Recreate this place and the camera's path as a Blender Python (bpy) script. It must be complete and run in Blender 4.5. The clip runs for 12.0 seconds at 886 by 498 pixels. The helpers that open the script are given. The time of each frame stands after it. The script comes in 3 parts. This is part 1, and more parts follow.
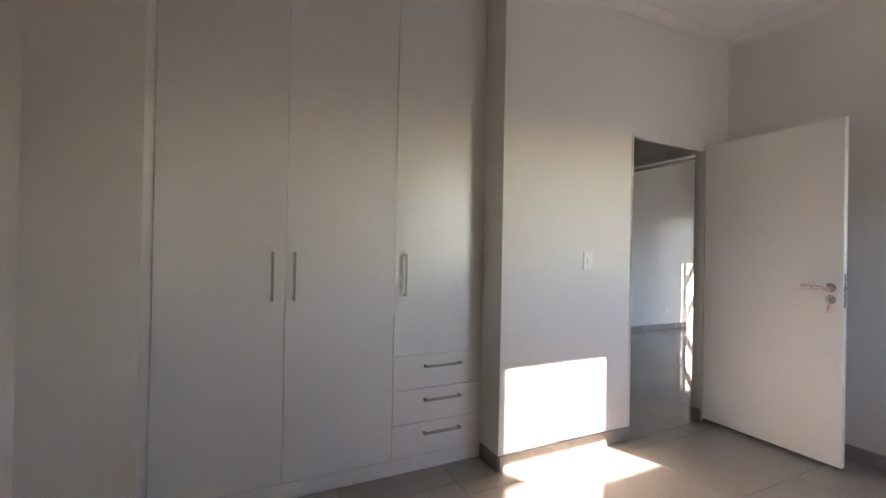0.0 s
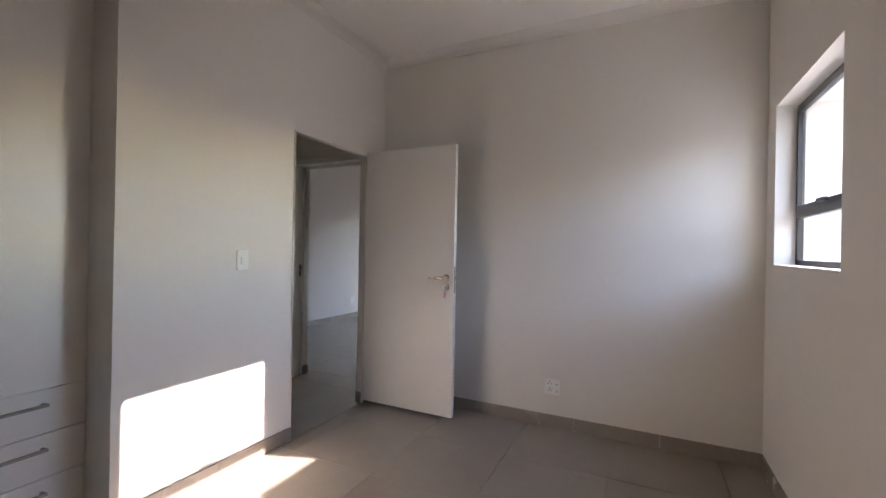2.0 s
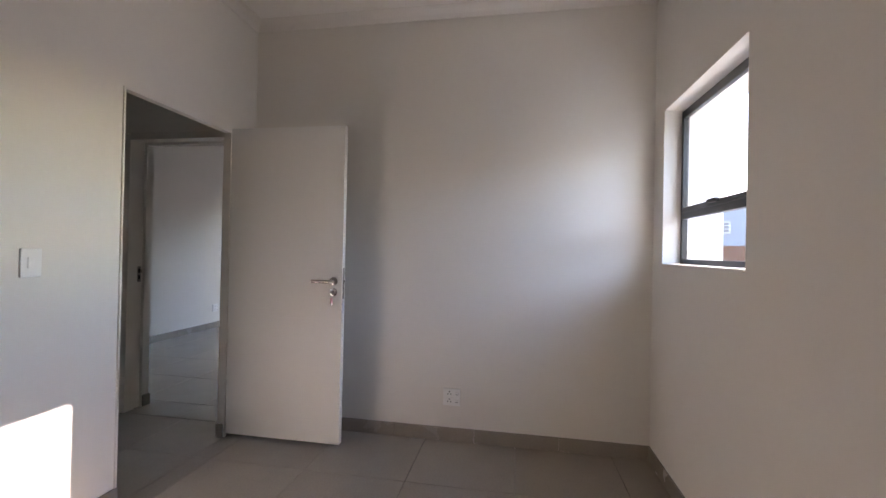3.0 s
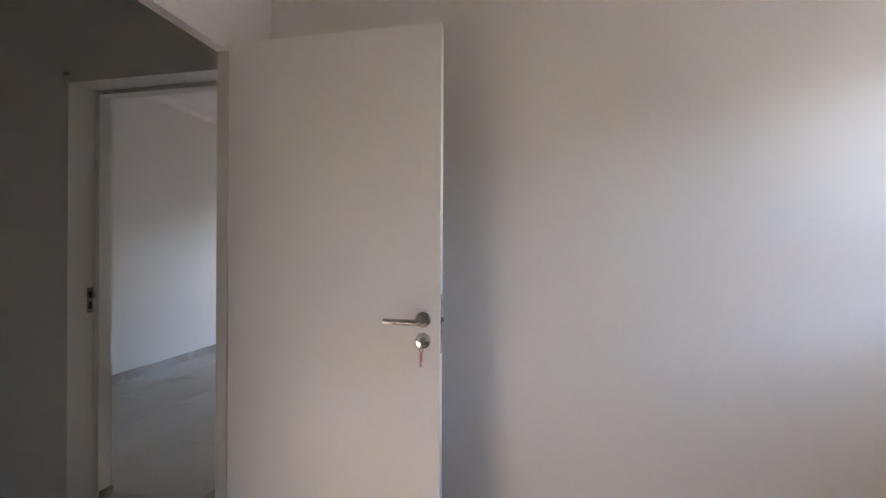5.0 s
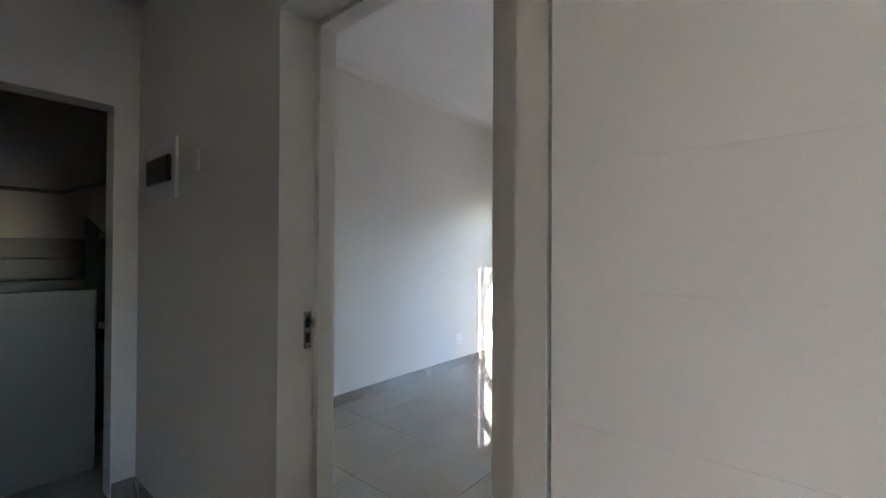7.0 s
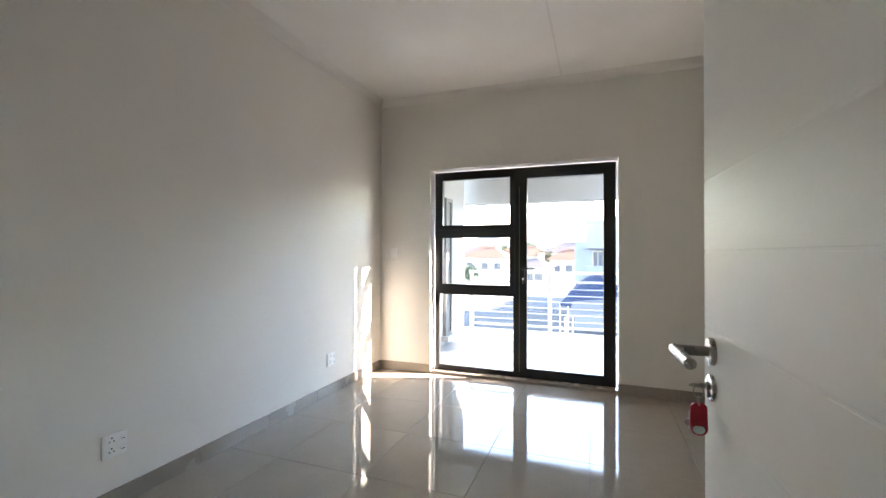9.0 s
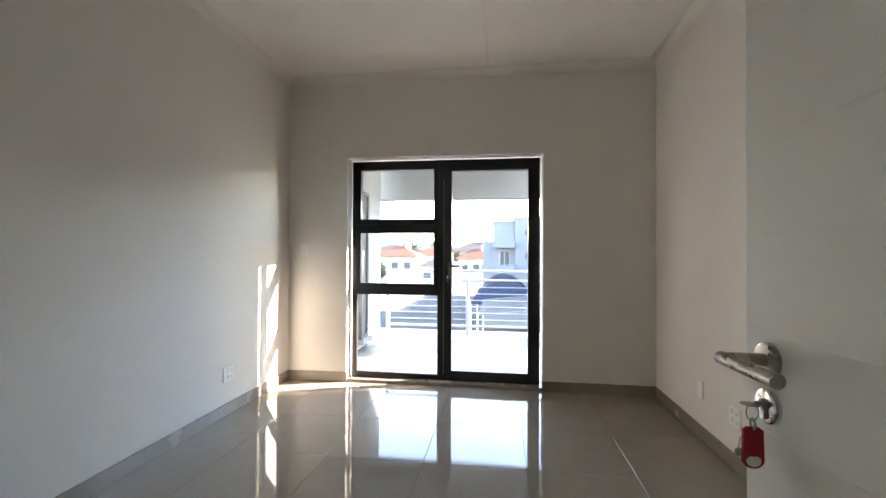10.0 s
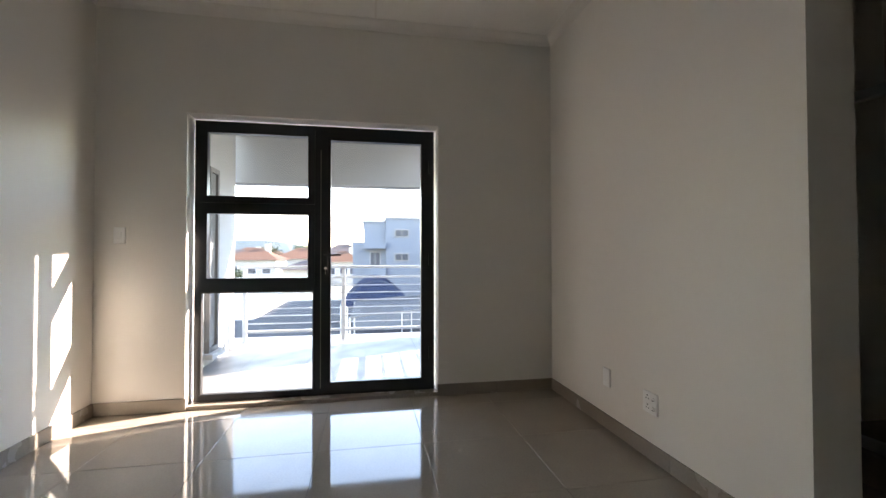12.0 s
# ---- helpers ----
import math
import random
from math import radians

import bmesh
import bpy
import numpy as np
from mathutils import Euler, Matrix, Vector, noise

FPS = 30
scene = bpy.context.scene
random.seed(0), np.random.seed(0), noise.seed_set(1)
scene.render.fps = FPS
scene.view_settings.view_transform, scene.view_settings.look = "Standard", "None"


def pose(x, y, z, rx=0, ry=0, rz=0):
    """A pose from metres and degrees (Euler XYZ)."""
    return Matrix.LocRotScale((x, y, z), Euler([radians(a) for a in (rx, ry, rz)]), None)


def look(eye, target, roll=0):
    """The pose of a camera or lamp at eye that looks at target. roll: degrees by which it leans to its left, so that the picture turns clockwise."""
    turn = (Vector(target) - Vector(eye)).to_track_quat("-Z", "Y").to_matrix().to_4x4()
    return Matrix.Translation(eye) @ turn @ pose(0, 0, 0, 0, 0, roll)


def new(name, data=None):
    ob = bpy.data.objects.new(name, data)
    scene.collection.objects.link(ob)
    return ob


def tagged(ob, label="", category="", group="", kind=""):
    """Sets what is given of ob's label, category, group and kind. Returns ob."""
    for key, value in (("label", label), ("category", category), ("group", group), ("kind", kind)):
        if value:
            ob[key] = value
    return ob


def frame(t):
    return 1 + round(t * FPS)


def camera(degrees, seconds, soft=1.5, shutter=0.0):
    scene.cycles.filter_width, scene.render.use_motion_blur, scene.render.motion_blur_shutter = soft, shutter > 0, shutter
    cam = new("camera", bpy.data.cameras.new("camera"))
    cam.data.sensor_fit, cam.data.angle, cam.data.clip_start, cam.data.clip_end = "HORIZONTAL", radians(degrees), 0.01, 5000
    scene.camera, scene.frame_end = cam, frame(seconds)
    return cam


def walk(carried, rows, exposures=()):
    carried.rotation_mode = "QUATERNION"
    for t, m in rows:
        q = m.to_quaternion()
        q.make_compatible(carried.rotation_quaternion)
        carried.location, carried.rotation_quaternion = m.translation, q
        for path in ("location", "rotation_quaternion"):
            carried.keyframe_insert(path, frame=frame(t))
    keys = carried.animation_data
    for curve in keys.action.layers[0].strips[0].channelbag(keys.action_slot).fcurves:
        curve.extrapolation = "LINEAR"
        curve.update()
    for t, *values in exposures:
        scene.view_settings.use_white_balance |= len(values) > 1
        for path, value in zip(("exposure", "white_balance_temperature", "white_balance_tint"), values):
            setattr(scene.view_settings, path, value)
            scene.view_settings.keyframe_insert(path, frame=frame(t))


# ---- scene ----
cam = camera(93.2, 12.0)
EXPOSURES = ((0.0, 4.55, 7350, 26), (0.5, 4.53, 7350, 26), (2.5, 4.22, 7350, 27), (3.2, 4.28, 7350, 27), (5.0, 4.66, 7300, 26), (5.5, 4.82, 7050, 23), (6.0, 4.82, 6850, 20),
             (6.7, 4.98, 6700, 18), (8.3, 5.4, 7650, 20), (8.5, 5.36, 7650, 20), (9.5, 4.98, 7800, 20), (10.0, 4.77, 7850, 20), (11.5, 4.2, 7900, 21), (12.0, 4.24, 7900, 21))
PATH = [
    (0, (-3.426, -1.985, 1.213), (-2.552, -0.186, 1.225), 1.1),
    (0.5, (-3.371, -2.025, 1.222), (-2.202, -0.402, 1.232), 1.0),
    (1, (-3.297, -2.074, 1.227), (-1.876, -0.667, 1.241), 0.9),
    (1.5, (-3.23, -2.082, 1.237), (-1.588, -0.941, 1.251), 1.0),
    (2, (-3.115, -2.098, 1.256), (-1.315, -1.227, 1.258), 1.1),
    (2.5, (-2.975, -2.007, 1.256), (-1.055, -1.447, 1.263), 1.1),
    (3, (-2.805, -1.903, 1.25), (-0.834, -1.562, 1.261), 1.2),
    (3.2, (-2.714, -1.856, 1.255), (-0.733, -1.582, 1.259), 1.2),
    (4.8, (-1.771, -1.19, 1.286), (0.21, -0.911, 1.277), 0.4),
    (5, (-1.652, -1.1, 1.283), (0.309, -0.71, 1.282), 0.3),
    (5.2, (-1.54, -1.005, 1.304), (0.396, -0.499, 1.297), 0.3),
    (5.5, (-1.395, -0.876, 1.298), (0.49, -0.209, 1.299), 0.2),
    (6, (-1.13, -0.682, 1.294), (0.613, 0.298, 1.298), 0.3),
    (6.5, (-0.928, -0.473, 1.287), (0.652, 0.753, 1.302), 0.2),
    (6.7, (-0.858, -0.38, 1.284), (0.671, 0.91, 1.303), 0.3),
    (8.3, (-0.277, 0.309, 1.266), (1.429, 1.353, 1.281), 0.4),
    (8.5, (-0.216, 0.365, 1.253), (1.544, 1.316, 1.273), 0.4),
    (9, (-0.08, 0.505, 1.234), (1.797, 1.197, 1.255), 0.2),
    (9.5, (0.023, 0.617, 1.215), (1.974, 1.057, 1.235), 0.3),
    (10, (0.168, 0.701, 1.204), (2.149, 0.974, 1.225), 0.3),
    (10.5, (0.317, 0.763, 1.203), (2.312, 0.904, 1.222), 0.3),
    (11, (0.469, 0.82, 1.142), (2.468, 0.82, 1.176), 0.3),
    (11.5, (0.632, 0.868, 1.118), (2.624, 0.694, 1.139), 0.2),
    (12, (0.733, 0.873, 1.07), (2.702, 0.521, 1.108), -0.1),
]
walk(cam, [(t, look(eye, target, roll)) for t, eye, target, roll in PATH], EXPOSURES)

# ---- world, sun and exposure ----
SUN_TRAVEL = Vector((-0.36, 1.0, -0.509))
world = bpy.data.worlds.new("world")
scene.world = world
world.use_nodes = True
wt = world.node_tree
sky = wt.nodes.new("ShaderNodeTexSky")
sky.sky_type, sky.sun_disc = "NISHITA", False
sky.sun_elevation, sky.sun_rotation = radians(25.6), radians(160)
sky.altitude, sky.air_density, sky.dust_density, sky.ozone_density = 50, 1.0, 0.0, 1.0
wt.links.new(sky.outputs[0], wt.nodes["Background"].inputs[0])
wt.nodes["Background"].inputs[1].default_value = 0.15
sun = new("sun", bpy.data.lights.new("sun", "SUN"))
sun.data.energy, sun.data.angle, sun.data.color = 2.0, radians(0.53), (1.0, 0.975, 0.945)
sun.matrix_world = look((0, 0, 30), Vector((0, 0, 30)) + SUN_TRAVEL)


# ---- small builders ----
def box(bm, x0, x1, y0, y1, z0, z1):
    v = [bm.verts.new(p) for p in ((x0, y0, z0), (x1, y0, z0), (x1, y1, z0), (x0, y1, z0), (x0, y0, z1), (x1, y0, z1), (x1, y1, z1), (x0, y1, z1))]
    for f in ((3, 2, 1, 0), (4, 5, 6, 7), (0, 1, 5, 4), (1, 2, 6, 5), (2, 3, 7, 6), (3, 0, 4, 7)):
        bm.faces.new([v[i] for i in f])
    return bm


def boxes(*rows):
    bm = bmesh.new()
    for r in rows:
        box(bm, *r)
    return bm


def rounded(bm, r, segments=2):
    bmesh.ops.bevel(bm, geom=list(bm.edges), offset=r, segments=segments, affect="EDGES", profile=0.5)
    return bm


def rbox(x0, x1, y0, y1, z0, z1, r=0.003, segments=2):
    return rounded(boxes((x0, x1, y0, y1, z0, z1)), r, segments)


def tube(bm, points, r, n=12):
    """A round bar along a line of points."""
    points = [Vector(p) for p in points]
    rings = []
    for i, p in enumerate(points):
        a = points[max(i - 1, 0)]
        b = points[min(i + 1, len(points) - 1)]
        d = (b - a).normalized()
        side = d.orthogonal().normalized() if not rings else (prev - d * prev.dot(d)).normalized()
        prev = side
        up = d.cross(side)
        rings.append([bm.verts.new(p + r * (math.cos(k * math.tau / n) * side + math.sin(k * math.tau / n) * up)) for k in range(n)])
    for a, b in zip(rings, rings[1:]):
        for k in range(n):
            bm.faces.new((a[k], a[(k + 1) % n], b[(k + 1) % n], b[k]))
    bm.faces.new(rings[0][::-1])
    bm.faces.new(rings[-1])
    return bm


def disc(bm, centre, axis, r, depth, n=28, soft=0.15):
    """A short turned knob: a disc along axis with a softened front rim."""
    c, a = Vector(centre), Vector(axis).normalized()
    side = a.orthogonal().normalized()
    up = a.cross(side)
    rings = []
    for h, k in ((0, 1), (depth * (1 - soft * 2), 1), (depth * (1 - soft * 0.6), 1 - soft * 0.35), (depth, 1 - soft)):
        rings.append([bm.verts.new(c + a * h + r * k * (math.cos(i * math.tau / n) * side + math.sin(i * math.tau / n) * up)) for i in range(n)])
    for p, q in zip(rings, rings[1:]):
        for i in range(n):
            bm.faces.new((p[i], p[(i + 1) % n], q[(i + 1) % n], q[i]))
    bm.faces.new(rings[0][::-1])
    bm.faces.new(rings[-1])
    return bm


def sweep_profile(bm, profile, a, b, inward):
    """A straight moulding from a to b; profile rows are (inward, up)."""
    a, b, inward = Vector(a), Vector(b), Vector(inward)
    rows = [[bm.verts.new(p + inward * u + Vector((0, 0, w))) for u, w in profile] for p in (a, b)]
    n = len(profile)
    for i in range(n):
        j = (i + 1) % n
        bm.faces.new((rows[0][i], rows[0][j], rows[1][j], rows[1][i]))
    bm.faces.new(rows[0][::-1])
    bm.faces.new(rows[1])
    return bm


def mesh_from(name, bm, mat, smooth=False):
    bmesh.ops.recalc_face_normals(bm, faces=list(bm.faces))
    me = bpy.data.meshes.new(name)
    bm.to_mesh(me)
    bm.free()
    if mat:
        me.materials.append(mat)
    if smooth:
        me.shade_smooth()
        me.set_sharp_from_angle(angle=radians(40))
    return me


def part(name, bm, mat, parent=None, label="", smooth=False):
    ob = new(name, mesh_from(name, bm, mat, smooth))
    if parent:
        ob.parent = parent
    return tagged(ob, label)


def structure(name, bm, mat, label, category):
    return tagged(part(name, bm, mat), label, category, kind="structure")


def thing(name, m, label, category, group="", kind=""):
    ob = new(name)
    ob.empty_display_size = 0.1
    ob.matrix_world = m
    return tagged(ob, label, category, group, kind)


# ---- materials ----
def material(name, colour, rough, metal=0.0, coat=0.0):
    m = bpy.data.materials.new(name)
    m.use_nodes = True
    b = m.node_tree.nodes["Principled BSDF"]
    b.inputs["Base Color"].default_value = (*colour, 1)
    b.inputs["Roughness"].default_value = rough
    b.inputs["Metallic"].default_value = metal
    b.inputs["Coat Weight"].default_value = coat
    return m, m.node_tree, b


def noise_tex(t, scale, detail=3, rough=0.55):
    co = t.nodes.new("ShaderNodeTexCoord")
    n = t.nodes.new("ShaderNodeTexNoise")
    n.inputs["Scale"].default_value, n.inputs["Detail"].default_value, n.inputs["Roughness"].default_value = scale, detail, rough
    t.links.new(co.outputs["Object"], n.inputs["Vector"])
    return n


def ramp(t, source, stops):
    r = t.nodes.new("ShaderNodeValToRGB")
    while len(r.color_ramp.elements) < len(stops):
        r.color_ramp.elements.new(0.5)
    for e, (p, c) in zip(r.color_ramp.elements, stops):
        e.position, e.color = p, (*c, 1)
    t.links.new(source, r.inputs[0])
    return r


def spread(t, source, low, high):
    r = t.nodes.new("ShaderNodeMapRange")
    r.inputs["From Min"].default_value, r.inputs["From Max"].default_value = 0.3, 0.7
    r.inputs["To Min"].default_value, r.inputs["To Max"].default_value = low, high
    t.links.new(source, r.inputs["Value"])
    return r.outputs[0]


def bump(t, b, source, strength, distance):
    n = t.nodes.new("ShaderNodeBump")
    n.inputs["Strength"].default_value, n.inputs["Distance"].default_value = strength, distance
    t.links.new(source, n.inputs["Height"])
    t.links.new(n.outputs[0], b.inputs["Normal"])
    return n


def painted(name, colour, rough, grain=260, depth=0.0006, cloud=0.035, strength=0.35, sheen=0.1):
    """Paint on plaster or board: faint clouding, roller grain and uneven sheen."""
    m, t, b = material(name, colour, rough)
    big = noise_tex(t, 1.7, 4)
    lo, hi = [tuple(c * k for c in colour) for k in (1 - cloud, 1 + cloud * 0.6)]
    r = ramp(t, big.outputs[0], ((0.3, lo), (0.7, hi)))
    t.links.new(r.outputs[0], b.inputs["Base Color"])
    fine = noise_tex(t, grain, 3)
    bump(t, b, fine.outputs[0], strength, depth)
    t.links.new(spread(t, noise_tex(t, 6, 3).outputs[0], rough * (1 - sheen), min(rough * (1 + sheen), 1)), b.inputs["Roughness"])
    return m


WALL = painted("wall_paint", (0.80, 0.772, 0.72), 0.60, grain=190, depth=0.0006, cloud=0.014, strength=0.16, sheen=0.012)
CEILING = painted("ceiling_paint", (0.88, 0.86, 0.83), 0.85, grain=120, depth=0.0006)
CORNICE = painted("cornice_paint", (0.80, 0.77, 0.73), 0.7, grain=150, depth=0.0003)
# white render darkened in its base colour to hold outdoor brightness down
OUTER = painted("darkened_outer_wall_paint", (0.28, 0.285, 0.29), 0.8, grain=90, depth=0.0015)
FRAME_PAINT = painted("frame_paint", (0.78, 0.75, 0.70), 0.36, grain=300, depth=0.0002, cloud=0.015, strength=0.06, sheen=0.02)
DOOR_PAINT = painted("door_paint", (0.86, 0.85, 0.82), 0.50, grain=340, depth=0.0002, cloud=0.008, strength=0.04, sheen=0.02)
MELAMINE = painted("wardrobe_board", (0.80, 0.785, 0.75), 0.32, grain=420, depth=0.00015, cloud=0.006, strength=0.04, sheen=0.03)
PLASTIC = painted("white_plastic", (0.88, 0.88, 0.86), 0.32, grain=500, depth=0.0001, cloud=0.01)
DARK_PLASTIC = painted("smoked_plastic", (0.012, 0.012, 0.013), 0.12, grain=400, depth=0.00005)
BLACK_ALU = painted("black_powder_coat", (0.010, 0.011, 0.014), 0.34, grain=900, depth=0.00008, cloud=0.1)
RUBBER = material("black_gasket", (0.012, 0.012, 0.012), 0.6)[0]
WHITE_STEEL = painted("white_rail_paint", (0.46, 0.47, 0.48), 0.4, grain=300, depth=0.0002)
PINK_TAG = painted("faded_pink_tag_plastic", (0.62, 0.26, 0.28), 0.3, grain=200, depth=0.0001)
RED_TAG = painted("red_key_tag_plastic", (0.45, 0.015, 0.03), 0.25, grain=200, depth=0.0001)
PAPER = material("tag_paper", (0.75, 0.72, 0.70), 0.8)[0]
HALF_WALL = painted("grey_half_wall_paint", (0.13, 0.122, 0.10), 0.5, grain=120, depth=0.0008, cloud=0.08)
GREEN_GLASS = painted("green_tinted_glass", (0.035, 0.055, 0.045), 0.08, grain=300, depth=0.00003, cloud=0.03)
TRIM_STEP = painted("stair_stone", (0.17, 0.155, 0.135), 0.45, grain=80, depth=0.0006, cloud=0.12)


def metal(name, colour, rough):
    m, t, b = material(name, colour, rough, 1.0)
    t.links.new(spread(t, noise_tex(t, 45, 2).outputs[0], rough * 0.92, rough * 1.08), b.inputs["Roughness"])
    return m


STEEL = metal("satin_steel", (0.34, 0.32, 0.30), 0.28)
BRUSHED = metal("brushed_steel", (0.40, 0.38, 0.35), 0.34)
CHROME = metal("polished_steel", (0.66, 0.65, 0.63), 0.12)
DARK_STEEL = metal("dull_steel", (0.35, 0.34, 0.32), 0.4)


def tile_material(name, colour, rough):
    """Polished porcelain: soft mineral clouding, fine specks, a slight difference from tile to tile."""
    m, t, b = material(name, colour, rough)
    info = t.nodes.new("ShaderNodeObjectInfo")
    big, fine = noise_tex(t, 2.2, 6, 0.6), noise_tex(t, 90, 2)
    r = ramp(t, big.outputs[0], ((0.25, tuple(c * 0.90 for c in colour)), (0.55, colour), (0.8, tuple(c * 1.07 for c in colour))))
    speck = ramp(t, fine.outputs[0], ((0.3, (0.93,) * 3), (0.6, (1.0,) * 3)))
    mix = t.nodes.new("ShaderNodeMixRGB")
    mix.blend_type = "MULTIPLY"
    mix.inputs[0].default_value = 1.0
    t.links.new(r.outputs[0], mix.inputs[1])
    t.links.new(speck.outputs[0], mix.inputs[2])
    hue = t.nodes.new("ShaderNodeHueSaturation")
    vary = t.nodes.new("ShaderNodeMapRange")
    vary.inputs["To Min"].default_value, vary.inputs["To Max"].default_value = 0.985, 1.015
    t.links.new(info.outputs["Random"], vary.inputs["Value"])
    t.links.new(vary.outputs[0], hue.inputs["Value"])
    t.links.new(mix.outputs[0], hue.inputs["Color"])
    t.links.new(hue.outputs[0], b.inputs["Base Color"])
    t.links.new(spread(t, noise_tex(t, 3.5, 4).outputs[0], rough * 0.8, rough * 1.4), b.inputs["Roughness"])
    bump(t, b, noise_tex(t, 5, 2).outputs[0], 0.05, 0.0015)
    b.inputs["IOR"].default_value = 1.5
    return m


TILE = tile_material("polished_tile", (0.33, 0.288, 0.24), 0.05)
SKIRT = tile_material("skirting_tile", (0.31, 0.275, 0.235), 0.22)
BALCONY_TILE = tile_material("balcony_tile", (0.18, 0.177, 0.175), 0.45)
GROUT = painted("grout", (0.30, 0.27, 0.235), 0.85, grain=300, depth=0.0005)

GLASS = bpy.data.materials.new("clear_glass")
GLASS.use_nodes = True
gt = GLASS.node_tree
gt.nodes.remove(gt.nodes["Principled BSDF"])
clear, gloss, mixer, fres = (gt.nodes.new("ShaderNode" + k) for k in ("BsdfTransparent", "BsdfGlossy", "MixShader", "LayerWeight"))
clear.inputs[0].default_value = (0.97, 0.985, 0.98, 1)
gloss.inputs["Roughness"].default_value = 0.0
fres.inputs["Blend"].default_value = 0.5
power, lift = (gt.nodes.new("ShaderNodeMath") for _ in range(2))
power.operation, lift.operation = "POWER", "MULTIPLY_ADD"
power.inputs[1].default_value = 5.0
lift.inputs[1].default_value, lift.inputs[2].default_value = 0.9, 0.035
gt.links.new(fres.outputs["Facing"], power.inputs[0])
gt.links.new(power.outputs[0], lift.inputs[0])
gt.links.new(lift.outputs[0], mixer.inputs[0])
gt.links.new(clear.outputs[0], mixer.inputs[1])
gt.links.new(gloss.outputs[0], mixer.inputs[2])
gt.links.new(mixer.outputs[0], gt.nodes["Material Output"].inputs[0])


def ground_material(name, colour, scale, rough=0.9, cloud=0.25):
    m, t, b = material(name, colour, rough)
    r = ramp(t, noise_tex(t, scale, 8, 0.65).outputs[0], ((0.3, tuple(c * (1 - cloud) for c in colour)), (0.7, tuple(c * (1 + cloud) for c in colour))))
    t.links.new(r.outputs[0], b.inputs["Base Color"])
    bump(t, b, noise_tex(t, scale * 60, 2).outputs[0], 0.4, 0.004)
    return m


ASPHALT = ground_material("asphalt", (0.030, 0.031, 0.034), 0.35)
PAVING = ground_material("pale_paving", (0.42, 0.40, 0.37), 0.5, cloud=0.12)
EARTH = ground_material("far_ground", (0.32, 0.295, 0.26), 0.02)
ROOF_TILE = ground_material("terracotta_roof", (0.085, 0.043, 0.028), 0.8, cloud=0.2)
GREY_ROOF = ground_material("grey_roof", (0.055, 0.045, 0.044), 0.8, cloud=0.2)
PLASTER = painted("house_plaster", (0.27, 0.26, 0.24), 0.85, grain=20, depth=0.002)
GREY_PLASTER = painted("apartment_plaster", (0.13, 0.15, 0.18), 0.85, grain=20, depth=0.002)
WINDOW_DARK = material("far_window_glass", (0.02, 0.025, 0.035), 0.5)[0]
SHADE_NET = painted("blue_shade_cloth", (0.022, 0.034, 0.068), 0.8, grain=60, depth=0.001, cloud=0.15)
GREY_NET = painted("grey_shade_cloth", (0.14, 0.14, 0.14), 0.8, grain=60, depth=0.001, cloud=0.1)
LEAF = ground_material("leaf", (0.040, 0.055, 0.028), 3)
BARK = ground_material("bark", (0.13, 0.10, 0.07), 4)
for m, level in ((WALL, 0.22), (DOOR_PAINT, 0.35), (SHADE_NET, 0.05), (GREY_NET, 0.1), (ASPHALT, 0.2), (ROOF_TILE, 0.15), (GREY_ROOF, 0.15), (GREY_PLASTER, 0.15), (PLASTER, 0.15)):
    m.node_tree.nodes["Principled BSDF"].inputs["Specular IOR Level"].default_value = level
HILL = ground_material("far_hill", (0.075, 0.095, 0.10), 0.004)

# ---- floors below the tiles ----
F = -0.025  # top of the floor tiles
structure("floor", boxes((-4.34, 0.06, -3.07, 0.08, -0.25, F - 0.010), (-2.2, 0.06, 0.08, 6.2, -0.25, F - 0.012), (0.06, 1.02, 2.9, 6.2, -0.25, F - 0.012), (-4.34, -2.2, 0.08, 1.0, -0.25, F - 0.012), (0.06, 4.14, -2.8, 2.9, -0.25, F - 0.010)), GROUT, "grey cement bed and grout under the floor tiles", "floor")

# ---- walls ----
H = 2.97


